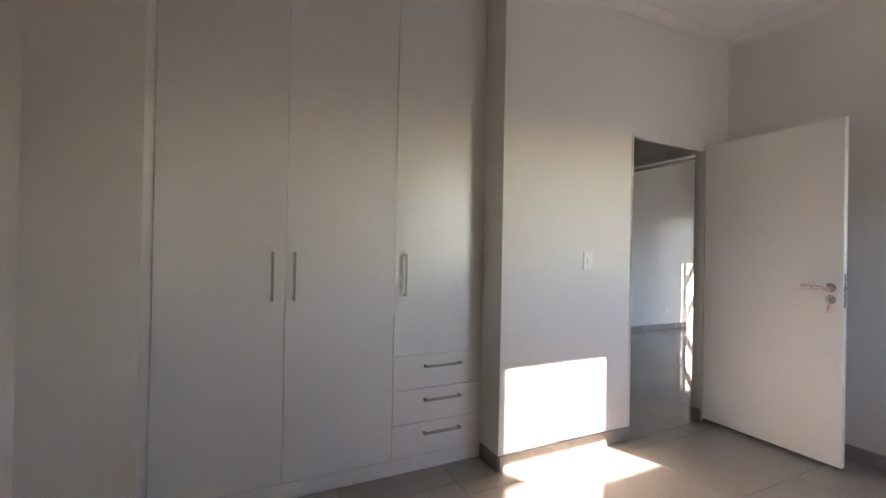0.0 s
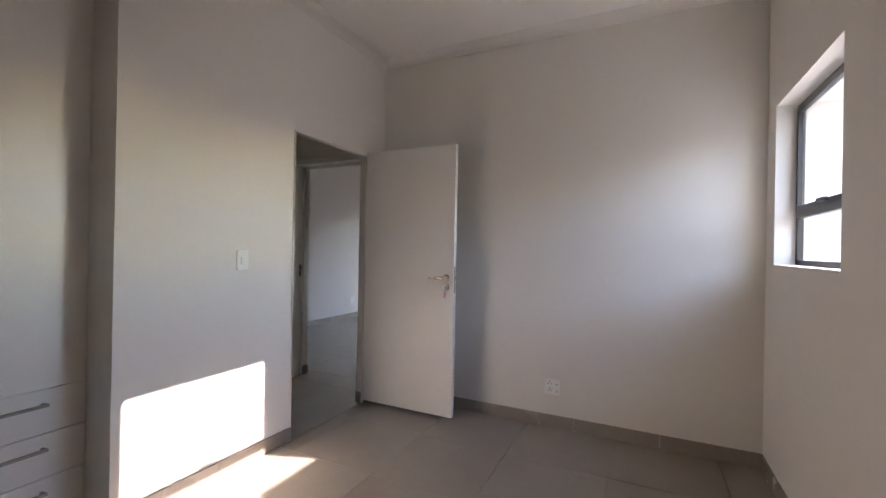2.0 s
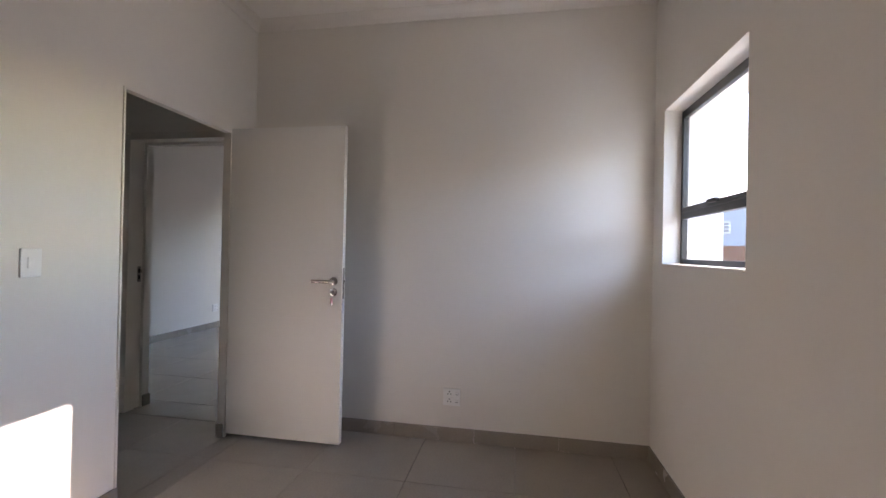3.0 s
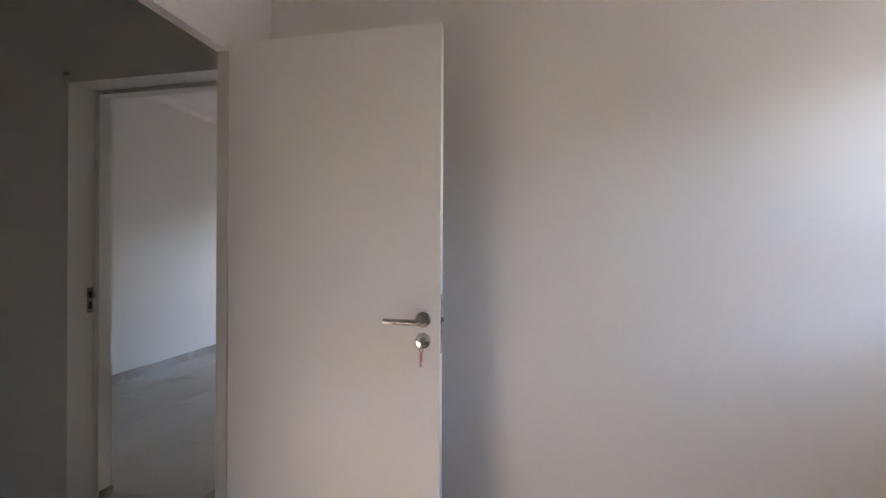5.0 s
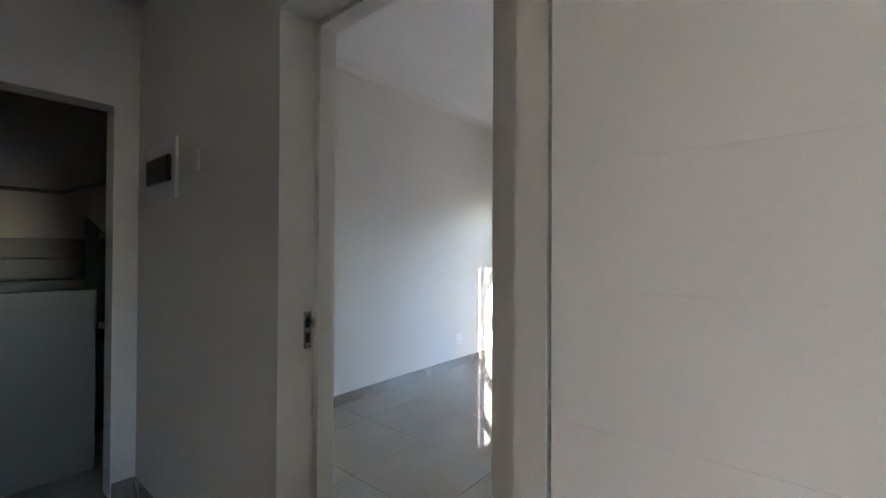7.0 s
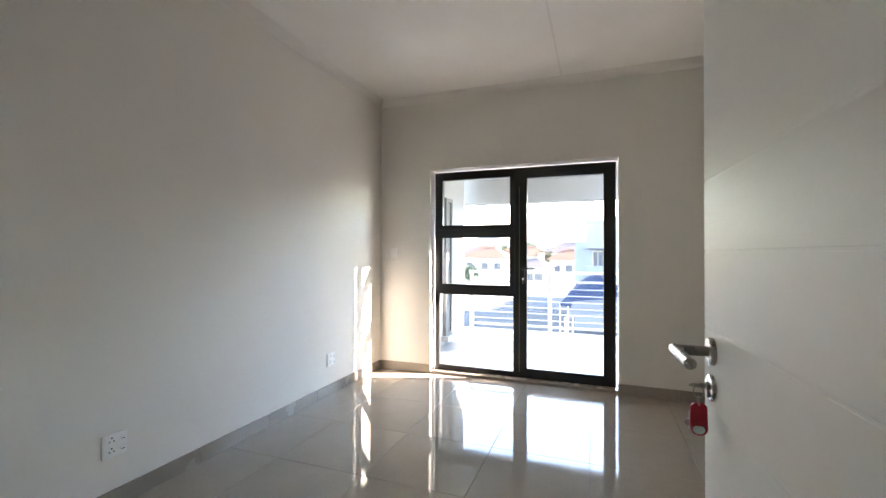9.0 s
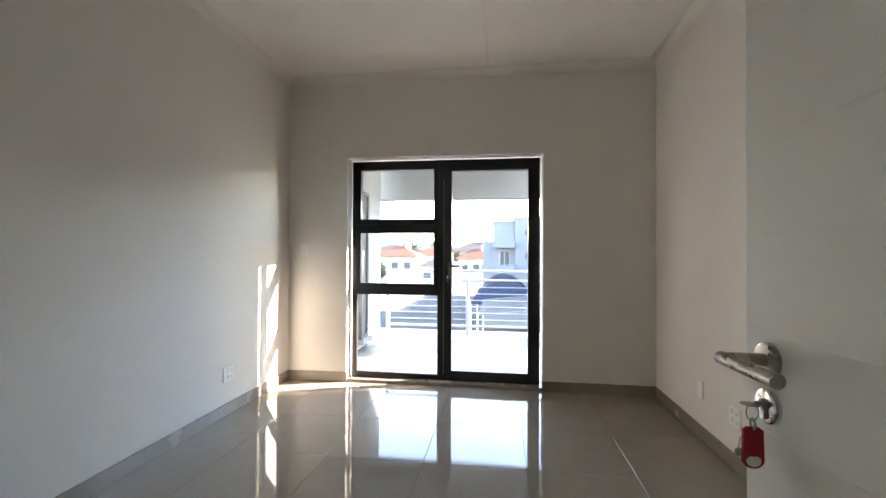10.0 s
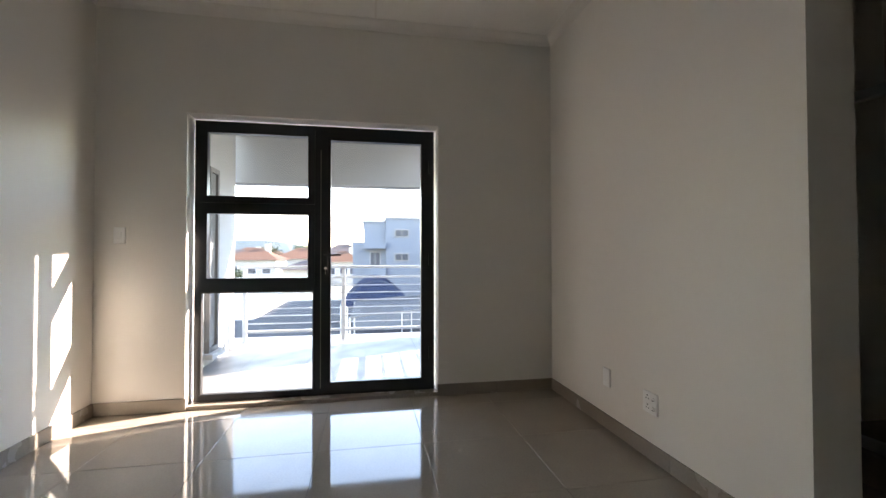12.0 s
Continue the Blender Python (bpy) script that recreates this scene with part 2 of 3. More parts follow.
def wall(name, x0, x1, y0, y1, opening=None, top=H, mat=None, label="off-white painted plaster wall"):
    """A straight wall with one opening (along its longer side): (from, to, bottom, top)."""
    a, c, lo, hi = opening or (None,) * 4
    along_x = x1 - x0 > y1 - y0
    us = [x0, x1] if along_x else [y0, y1]
    ws = [-0.2, top]
    if opening:
        us, ws = [us[0], a, c, us[1]], [-0.2, lo, hi, top]
    depth = (y0, y1) if along_x else (x0, x1)
    bm = bmesh.new()
    corner = {}

    def at(i, j, k):
        if (i, j, k) not in corner:
            u, d, w = us[i], depth[j], ws[k]
            corner[i, j, k] = bm.verts.new((u, d, w) if along_x else (d, u, w))
        return corner[i, j, k]

    n, m = len(us) - 1, len(ws) - 1
    solid = {(i, k) for i in range(n) for k in range(m)} - ({(1, 1)} if opening else set())
    for i, k in solid:
        for j in (0, 1):
            bm.faces.new((at(i, j, k), at(i + 1, j, k), at(i + 1, j, k + 1), at(i, j, k + 1)))
        if (i - 1, k) not in solid:
            bm.faces.new((at(i, 0, k), at(i, 1, k), at(i, 1, k + 1), at(i, 0, k + 1)))
        if (i + 1, k) not in solid:
            bm.faces.new((at(i + 1, 0, k), at(i + 1, 1, k), at(i + 1, 1, k + 1), at(i + 1, 0, k + 1)))
        if (i, k - 1) not in solid:
            bm.faces.new((at(i, 0, k), at(i + 1, 0, k), at(i + 1, 1, k), at(i, 1, k)))
        if (i, k + 1) not in solid:
            bm.faces.new((at(i, 0, k + 1), at(i + 1, 0, k + 1), at(i + 1, 1, k + 1), at(i, 1, k + 1)))
    return structure(name, bm, mat or WALL, label, "wall")


wall("wall_bedroom_north", -2.09, 0.0, 0.0, 0.040, (-1.062, -0.267, -0.06, 2.028))
wall("wall_bedroom_north_end", -4.13, -3.77, 0.0, 0.15)
wall("wall_niche_back", -3.9, -1.96, 0.82, 0.95)
wall("wall_niche_west", -3.90, -3.77, 0.15, 0.82)
wall("wall_niche_east", -2.09, -1.96, 0.040, 0.82)
wall("wall_bedroom_east", 0.0, 0.12, -3.072, 0.040)
wall("wall_bedroom_south", -4.33, 0.0, -3.072, -2.75, (-1.07, -0.17, 1.2, 2.1))
wall("wall_bedroom_west", -4.33, -4.13, -2.75, 0.15)
wall("wall_hall_east", -0.07, 0.12, 0.040, 2.9, (0.150, 1.04, -0.06, 2.104), top=4.6)
wall("wall_hall_west", -1.62, -1.5, 0.040, 6.2, top=4.6)
wall("wall_hall_north", -1.5, -0.07, 2.50, 2.65, (-1.04, -0.18, -0.06, 2.045), top=4.6)
wall("wall_stair_back", -1.5, 1.02, 6.05, 6.2, top=4.6)
wall("wall_stair_east", 0.9, 1.02, 2.9, 6.05, top=4.6)
wall("wall_stair_jamb", 0.0, 0.12, 2.9, 3.2, top=4.6)
structure("wall_stair_south", boxes((0.12, 1.02, 2.755, 2.9, 3.13, 4.6)), WALL, "off-white painted plaster wall", "wall")
wall("wall_second_north", 0.12, 4.25, 2.748, 2.898)
wall("wall_second_east", 4.02, 4.25, -0.79, 2.748, (0.322, 2.160, -0.06, 2.116))
wall("wall_second_south", 0.12, 4.02, -0.84, -0.635, (1.1, 1.94, -0.06, 2.05))
wall("wall_bathroom_south", 0.12, 3.0, -2.75, -2.6)
wall("wall_bathroom_east", 3.0, 3.12, -2.75, -0.84)

structure("ceiling_bedroom", boxes((-4.2, 0.06, -2.8, 0.88, 2.90, 2.96)), CEILING, "white painted plasterboard ceiling", "ceiling")
structure("ceiling_second", boxes((0.06, 4.1, -2.7, 2.8, 2.90, 2.96)), CEILING, "white painted plasterboard ceiling with cover strips", "ceiling")
structure("ceiling_hall", boxes((-1.56, -0.02, 0.03, 2.55, 2.6, 2.7)), CEILING, "white painted hall ceiling", "ceiling")
structure("ceiling_stair", boxes((-1.7, 1.1, 2.3, 6.3, 4.6, 4.7)), CEILING, "white painted ceiling over the stairs", "ceiling")
structure("roof_slab", boxes((-4.4, 4.3, -3.10, 2.95, 2.975, 3.12)), OUTER, "flat concrete roof slab", "roof")

# cover strips on the ceiling boards
for yy in (0.82,):
    structure("ceiling_trim", rbox(0.13, 3.95, yy - 0.008, yy + 0.008, 2.8975, 2.903, 0.001), CORNICE, "white cover strip between ceiling boards", "trim")

COVE = [(-0.01, 0.0), (-0.01, -0.066), (0.004, -0.066), (0.007, -0.056), (0.014, -0.040), (0.025, -0.026), (0.040, -0.014), (0.054, -0.008), (0.066, -0.005), (0.066, 0.0)]


def cornice(a, b, inward):
    structure("cornice", sweep_profile(bmesh.new(), COVE, (*a, 2.902), (*b, 2.902), (*inward, 0)), CORNICE, "white coved ceiling cornice", "cornice")


cornice((-2.09, 0), (0, 0), (0, -1))
cornice((0, -2.75), (0, 0), (-1, 0))
cornice((-4.13, -2.75), (0, -2.75), (0, 1))
cornice((-4.13, -2.75), (-4.13, 0), (1, 0))
cornice((0.12, 2.748), (4.02, 2.748), (0, -1))
cornice((4.02, -0.635), (4.02, 2.748), (-1, 0))
cornice((0.12, -0.635), (4.02, -0.635), (0, 1))
cornice((0.12, -0.635), (0.12, 2.748), (1, 0))

SKIRT_H = 0.064


def skirting(a, b, inward):
    a, b, n = Vector(a), Vector(b), Vector(inward)
    d = (b - a).normalized()
    length = (b - a).length
    ob = thing("baseboard", Matrix.Translation((*a, 0)), "beige porcelain skirting tiles along the wall", "baseboard", kind="structure")
    k = max(1, round(length / 0.6))
    for i in range(k):
        p, q = d * (length * i / k + 0.001), d * (length * (i + 1) / k - 0.001)
        c = [p, q, p + n * 0.011, q + n * 0.011]
        x0, x1 = min(v.x for v in c), max(v.x for v in c)
        y0, y1 = min(v.y for v in c), max(v.y for v in c)
        part("skirting_tile", rbox(x0, x1, y0, y1, F, SKIRT_H, 0.0015, 1), SKIRT, ob)


skirting((-2.09, 0), (-1.045, 0), (0, -1))
skirting((-0.255, 0), (0, 0), (0, -1))
structure("reveal_skirting", rbox(-0.293, -0.281, 0.004, 0.052, F, SKIRT_H, 0.0015, 1), SKIRT, "beige porcelain skirting tile in the bedroom door opening", "baseboard")
skirting((0, -2.75), (0, -0.012), (-1, 0))
skirting((-4.13, -2.75), (-0.012, -2.75), (0, 1))
skirting((-4.13, -2.73), (-4.13, 0), (1, 0))
skirting((-4.11, 0), (-3.77, 0), (0, -1))
skirting((-2.09, 0.0), (-2.09, 0.19), (-1, 0))
skirting((0.12, 2.748), (4.02, 2.748), (0, -1))
skirting((4.02, 2.15), (4.02, 2.735), (-1, 0))
skirting((4.02, -0.635), (4.02, 0.332), (-1, 0))
skirting((1.945, -0.635), (4.008, -0.635), (0, 1))
skirting((0.12, -0.635), (1.09, -0.635), (0, 1))
skirting((0.12, -0.62), (0.12, 0.16), (1, 0))
skirting((0.12, 0.984), (0.12, 2.735), (1, 0))
skirting((-0.07, 1.055), (-0.07, 2.50), (-1, 0))
skirting((-1.5, 0.040), (-1.08, 0.040), (0, 1))
skirting((-1.5, 0.07), (-1.5, 2.50), (1, 0))
skirting((-1.5, 2.50), (-1.045, 2.50), (0, -1))
skirting((-0.175, 2.50), (-0.082, 2.50), (0, -1))


# ---- doors ----
def lever(parent, x, side, z, tag=None):
    """Lever on a round rose and a key rose below; side is +1 or -1 along the leaf's y."""
    y0 = 0.0 if side > 0 else -0.04
    h = part("door_handle", disc(bmesh.new(), (x, y0, z), (0, side, 0), 0.0265, 0.009), STEEL, parent, "satin steel lever handle on round rose", True)
    bm = bmesh.new()
    y1 = y0 + side * 0.066
    tube(bm, [(x, y0 + side * 0.008, z), (x, y1 + side * 0.004, z)], 0.0100, 18)
    tube(bm, [(x + 0.0090, y1, z), (x - 0.118, y1, z)], 0.0102, 18)
    part("lever", bm, STEEL, h, smooth=True)
    k = part("key_rose", disc(bmesh.new(), (x, y0, z - 0.071), (0, side, 0), 0.0265, 0.008), CHROME, parent, "round polished steel key rose", True)
    bm = bmesh.new()
    disc(bm, (x, y0 + side * 0.007, z - 0.067), (0, side, 0), 0.0085, 0.006)
    box(bm, x - 0.0045, x + 0.0045, min(y0 + side * 0.006, y0 + side * 0.012), max(y0 + side * 0.006, y0 + side * 0.012), z - 0.089, z - 0.071)
    part("key_cylinder", bm, DARK_STEEL, k)
    if tag:
        bm = rbox(x - 0.001, x + 0.001, min(y0 + side * 0.012, y0 + side * 0.024), max(y0 + side * 0.012, y0 + side * 0.024), z - 0.072, z - 0.063, 0.0004, 1)
        disc(bm, (x, y0 + side * 0.032, z - 0.0688), (0, 0, 1), 0.0105, 0.0024)
        part("key", bm, DARK_STEEL, k)
        bm = bmesh.new()
        yr = y0 + side * 0.025
        tube(bm, [(x + 0.001, yr + 0.009 * math.sin(a * math.tau / 16), z - 0.081 + 0.013 * math.cos(a * math.tau / 16)) for a in range(17)], 0.0011, 6)
        tube(bm, [(x + 0.006 * math.sin(a * math.tau / 12), yr, z - 0.098 + 0.008 * math.cos(a * math.tau / 12)) for a in range(13)], 0.0018, 6)
        part("key_ring", bm, DARK_STEEL, k)

        def slab(half, top, bottom, x0, x1):
            """A flat tag with rounded ends, facing along the leaf."""
            ends = [(half * math.cos(a), bottom + half * math.sin(a) * 0.8) for a in np.linspace(math.pi, math.tau, 9)]
            ends += [(half * 0.92, top - half * 0.3), (half * 0.55, top), (-half * 0.55, top), (-half * 0.92, top - half * 0.3)]
            bm = bmesh.new()
            lo, hi = ([bm.verts.new((xx, yr + u, w)) for u, w in ends] for xx in (x0, x1))
            for n in range(len(ends)):
                m = (n + 1) % len(ends)
                bm.faces.new((lo[n], lo[m], hi[m], hi[n]))
            bm.faces.new(lo[::-1])
            bm.faces.new(hi)
            return bm

        t = part("key_tag", slab(0.0155 * tag, z - 0.103, z - 0.103 - 0.050 * tag, x - 0.0025, x + 0.0025), RED_TAG if tag > 0.9 else PINK_TAG, k, "red plastic key tag")
        part("tag_label", slab(0.0105 * tag, z - 0.101 - 0.046 * tag, z - 0.103 - 0.051 * tag, x - 0.0032, x + 0.0032), PAPER, t, "cream paper label")
        bm = tube(bmesh.new(), [(x + 0.003, yr, z - 0.104), (x + 0.004, yr + side * 0.016, z - 0.122), (x + 0.004, yr + side * 0.018, z - 0.136)], 0.0009, 6)
        disc(bm, (x + 0.002, yr + side * 0.018, z - 0.143), (1, 0, 0), 0.0065, 0.003)
        part("charm", bm, DARK_STEEL, k, "small dark metal charm")


def door_leaf(name, m, label, tags, gap=0.0016, soft=0.0014):
    """A leaf 0.81 by 2.03 m hung at its origin, closed along x, face at y = 0."""
    d = tagged(thing(name, m, label, "door"), kind="structure")
    w, th, z0, z1 = 0.806, 0.04, 0.003, 2.042
    cuts = [z0, 0.80, 0.935, 1.085, 1.24, 1.385, z1]
    bm = boxes((0.002, w - 0.002, -th + 0.0006, -0.0006, z0 + 0.002, z1 - 0.002))
    leaf = part("leaf", bm, DOOR_PAINT, d)
    for a, b in zip(cuts, cuts[1:]):
        lo = a + (gap if a > z0 else 0)
        hi = b - (gap if b < z1 else 0)
        part("panel", rbox(0, w, -th, 0, lo, hi, soft, 2), DOOR_PAINT, leaf)
    lever(d, w - 0.058, 1, 1.044, tags[0])
    lever(d, w - 0.058, -1, 1.044, tags[1])
    bm = boxes((w - 0.001, w + 0.0012, -0.031, -0.009, 0.93, 1.13))
    box(bm, w, w + 0.010, -0.026, -0.014, 1.037, 1.052)
    part("latch_plate", bm, STEEL, d, "steel latch plate on the leaf edge")
    for z in (0.22, 1.83):
        bm = tube(bmesh.new(), [(-0.004, 0.004, z - 0.05), (-0.004, 0.004, z + 0.05)], 0.0055, 12)
        part("hinge", bm, FRAME_PAINT, d, smooth=True)
    return d


def door_frame(name, m, clear, depth, label, rebate=0.044, stop=0.014, far_lip=True, head=2.045, hinge_stop=None, lip=0.046, t=0.032):
    """Pressed steel frame: local x across the opening from 0, y through the wall from 0 to depth, the leaf hangs on the y = 0 side."""
    f = tagged(thing(name, m, label, "door frame"), kind="structure")
    for nm, x0, x1, o0, o1 in (("jamb", -t, 0.0, -lip, 0.001), ("jamb", clear, clear + t, clear - 0.001, clear + lip)):
        s = (stop if hinge_stop is None else hinge_stop) if x0 < 0 else -stop
        rows = boxes((x0, x1, -0.004, depth + 0.004, -0.035, head + t))
        if rebate < depth:
            inner = (0.0, s) if s > 0 else (clear + s, clear)
            box(rows, *inner, rebate, depth + 0.004, -0.035, head - stop)
        box(rows, o0, o1 - (0.0015 if x0 < 0 else 0), -0.007, -0.0035, -0.035, head + lip)
        if far_lip:
            box(rows, o0, o1 - (0.0015 if x0 < 0 else 0), depth + 0.0035, depth + 0.012, -0.035, head + lip)
        part(nm, rows, FRAME_PAINT, f)
    rows = boxes((0, clear, -0.004, depth + 0.004, head, head + t))
    if rebate < depth:
        box(rows, 0, clear, rebate, depth + 0.004, head - stop, head)
    box(rows, 0.001, clear - 0.001, -0.007, -0.0035, head - 0.001, head + lip)
    if far_lip:
        box(rows, 0.001, clear - 0.001, depth + 0.0035, depth + 0.012, head - 0.001, head + lip)
    part("head", rows, FRAME_PAINT, f)
    return f


def strike(f, x, s, y):
    p = part("strike_plate", boxes((min(x, x + s * 0.002), max(x, x + s * 0.002), y - 0.010, y + 0.010, 0.965, 1.078)), STEEL, f, "steel strike plate with two dark slots")
    for z in (0.996, 1.047):
        part("slot", boxes((min(x + s * 0.0015, x + s * 0.003), max(x + s * 0.0015, x + s * 0.003), y - 0.0062, y + 0.0062, z - 0.017, z + 0.017)), RUBBER, p)


# bedroom door: hinged on its east jamb, standing open at a right angle into the bedroom
F1 = door_frame("door_frame_1", pose(-1.050, 0.0, 0), 0.771, 0.034, "off-white painted pressed steel door frame", far_lip=False, head=2.016, lip=0.010, t=0.011)
strike(F1, 0.0, 1, 0.022)
door_leaf("door_1", pose(-0.279, -0.012, 0, 0, 0, -90) @ Matrix.Diagonal((1, -1, 1, 1)), "white door with horizontal grooves standing open into the bedroom", (0.75, None), 0.0001, 0.0003)
# second door: hinged on its south jamb, standing open into the second room
F2 = tagged(thing("door_frame_2", pose(0, 0, 0), "off-white painted pressed steel door frame with a rebate", "door frame"), kind="structure")
for nm, face, d in (("jamb", 0.995, 1), ("jamb", 0.204, -1)):
    lo, hi = sorted((face + d * 0.013, face + d * 0.055))
    bm = boxes((-0.030, 0.058, lo, hi, -0.035, 2.085))
    lo, hi = sorted((face, face + d * 0.055))
    box(bm, -0.079, 0.0, lo, hi, -0.035, 2.085)
    part(nm, bm, FRAME_PAINT, F2)
    # plastered reveal on the room side, with its short skirting return
    lo, hi = sorted((face - d * (0.012 if d > 0 else -0.012), face + d * 0.06))
    structure("reveal", boxes((0.058, 0.1205, lo, hi, -0.1, 2.10)), WALL, "plastered door reveal", "wall")
    if d > 0:
        structure("reveal_skirting", rbox(0.060, 0.131, face - 0.023, face - 0.0125, F, SKIRT_H, 0.0015, 1), SKIRT, "beige porcelain skirting tile in the door reveal", "baseboard")
bm = boxes((-0.030, 0.058, 0.204, 0.995, 2.060, 2.10))
box(bm, -0.079, 0.0, 0.204, 0.995, 2.047, 2.10)
part("head", bm, FRAME_PAINT, F2)
structure("reveal", boxes((0.058, 0.1205, 0.217, 0.982, 2.040, 2.106)), WALL, "plastered door reveal", "wall")
p = part("strike_plate", boxes((0.019, 0.047, 1.006, 1.0085, 0.960, 1.083)), STEEL, F2, "steel strike plate with two dark slots")
part("tongue", boxes((0.047, 0.0585, 1.0045, 1.0065, 1.030, 1.058)), CHROME, p, "bright steel strike tongue")
for z in (0.996, 1.047):
    part("slot", boxes((0.025, 0.041, 1.0050, 1.0064, z - 0.017, z + 0.017)), RUBBER, p)
door_leaf("door_2", pose(0.124, 0.262, 0, 0, 0, 2.4), "white door with horizontal grooves standing open, key in lock", (1.0, None))


# ---- built-in wardrobe ----
def wardrobe():
    fy = 0.2
    w = thing("built_in_wardrobe", Matrix.Identity(4), "built-in wardrobe with three tall doors and three drawers", "wardrobe")
    part("body", boxes((-3.768, -3.75, fy + 0.022, 0.8, F, 2.84), (-2.11, -2.092, fy + 0.022, 0.8, F, 2.84), (-3.75, -2.11, 0.78, 0.8, 0, 2.84), (-3.75, -2.11, fy + 0.03, 0.78, 0.03, 0.05), (-2.665, -2.645, fy + 0.03, 0.78, 0.05, 2.8)), MELAMINE, w)
    part("plinth", rbox(-3.766, -2.094, fy + 0.004, fy + 0.02, F, 0.058, 0.001, 1), MELAMINE, w)
    part("top_filler", rbox(-3.766, -2.094, fy + 0.002, fy + 0.02, 2.785, 2.898, 0.001, 1), MELAMINE, w)

    def bar(p, along, length, front):
        bm = bmesh.new()
        a, b = (Vector((0, 0, 1)), Vector((1, 0, 0))) if along == "z" else (Vector((1, 0, 0)), Vector((0, 0, 1)))
        c = Vector(front)
        e = a * (length / 2)
        s, o = 0.0058, Vector((0, -0.028, 0))
        lo, hi = c - e + o, c + e + o
        box(bm, *(v for k in range(3) for v in (min(lo[k], hi[k]) - s * (1 if a[k] == 0 else 0.2), max(lo[k], hi[k]) + s * (1 if a[k] == 0 else 0.2))))
        for q in (c - e * 0.93, c + e * 0.93):
            box(bm, q.x - 0.006, q.x + 0.006, q.y - 0.0255, q.y, q.z - 0.006, q.z + 0.006)
        part("handle", bm, BRUSHED, p, "slim steel bar handle")

    for x0, x1, hx, z0 in ((-3.765, -3.2216, -3.281, 0.062), (-3.2194, -2.6565, -3.181, 0.062), (-2.6545, -2.093, -2.600, 0.6292)):
        d = part("wardrobe_door", rbox(x0, x1, fy, fy + 0.018, z0, 2.78, 0.0012, 1), MELAMINE, w)
        bar(d, "z", 0.235, (hx, fy, 1.078))
    for z0, z1, hz in ((0.438, 0.628, 0.563), (0.247, 0.434, 0.373), (0.062, 0.243, 0.186)):
        d = part("drawer", rbox(-2.654, -2.093, fy, fy + 0.018, z0, z1, 0.0012, 1), MELAMINE, w)
        bar(d, "x", 0.235, (-2.355, fy, hz))


wardrobe()


# ---- black aluminium window and glass doors ----
def pane(parent, x0, x1, y0, y1, z0, z1):
    ob = part("pane", boxes((x0, x1, y0, y1, z0, z1)), GLASS, parent, "clear glass pane")
    ob.visible_shadow = False
    return ob


def ring(plane, at0, at1, a0, a1, z0, z1, w):
    """Four bars round an opening in the plane across x or y."""
    rows = [(a0, a1, z0, z0 + w), (a0, a1, z1 - w, z1), (a0, a0 + w, z0 + w, z1 - w), (a1 - w, a1, z0 + w, z1 - w)]
    bm = bmesh.new()
    for p, q, lo, hi in rows:
        if plane == "x":
            box(bm, at0, at1, p, q, lo, hi)
        else:
            box(bm, p, q, at0, at1, lo, hi)
    return bm


def bedroom_window():
    w = tagged(thing("window_1", Matrix.Identity(4), "black aluminium window with top-hung sash over fixed pane", "window"), kind="structure")
    x0, x1, z0, z1, y0, y1 = -1.068, -0.172, 1.206, 2.088, -2.874, -2.845
    part("window_frame", ring("y", y0, y1, x0, x1, z0, z1, 0.028), BLACK_ALU, w)
    part("transom", boxes((x0 + 0.028, x1 - 0.028, y0 + 0.002, y1 + 0.004, 1.462, 1.506)), BLACK_ALU, w)
    part("sash", ring("y", y0 + 0.014, y1 + 0.008, x0 + 0.022, x1 - 0.022, 1.498, z1 - 0.022, 0.028), BLACK_ALU, w)
    pane(w, x0 + 0.04, x1 - 0.04, -2.852, -2.847, 1.51, z1 - 0.04)
    pane(w, x0 + 0.02, x1 - 0.02, -2.863, -2.858, z0 + 0.02, 1.47)
    part("window_handle", rbox(-0.66, -0.57, y1 + 0.008, y1 + 0.03, 1.512, 1.53, 0.003), BLACK_ALU, w)
    part("stay", rbox(-1.0, -0.8, y1 + 0.01, y1 + 0.02, 1.50, 1.512, 0.002, 1), BLACK_ALU, w)


bedroom_window()
structure("window_sill", rbox(-1.069, -0.171, -2.843, -2.742, 1.196, 1.2065, 0.002, 1), WALL, "painted plaster window sill", "sill")


def glass_doors():
    g = tagged(thing("glass_door", Matrix.Identity(4), "black aluminium glazed balcony door with side window", "glass door"), kind="structure")
    xa, xb = 4.105, 4.160
    part("outer_frame", ring("x", xa, xb, 0.345, 2.138, 0.004, 2.092, 0.042), BLACK_ALU, g)
    part("mullion", boxes((xa - 0.002, xb + 0.002, 1.225, 1.285, 0.046, 2.05)), BLACK_ALU, g)
    # side window: two glazed sashes above a fixed pane
    part("transom", boxes((xa - 0.002, xb, 1.285, 2.096, 0.812, 0.868)), BLACK_ALU, g)
    part("transom", boxes((xa - 0.002, xb, 1.285, 2.096, 1.44, 1.485)), BLACK_ALU, g)
    for z0, z1 in ((0.862, 1.448), (1.478, 2.056)):
        s = part("sash", ring("x", xa - 0.012, xb - 0.01, 1.279, 2.102, z0, z1, 0.052), BLACK_ALU, g)
        pane(s, 4.128, 4.134, 1.32, 2.06, z0 + 0.04, z1 - 0.04)
    pane(g, 4.128, 4.134, 1.28, 2.10, 0.04, 0.82)
    part("gasket", ring("x", xa - 0.004, xb - 0.02, 1.287, 2.094, 0.048, 0.81, 0.008), RUBBER, g)
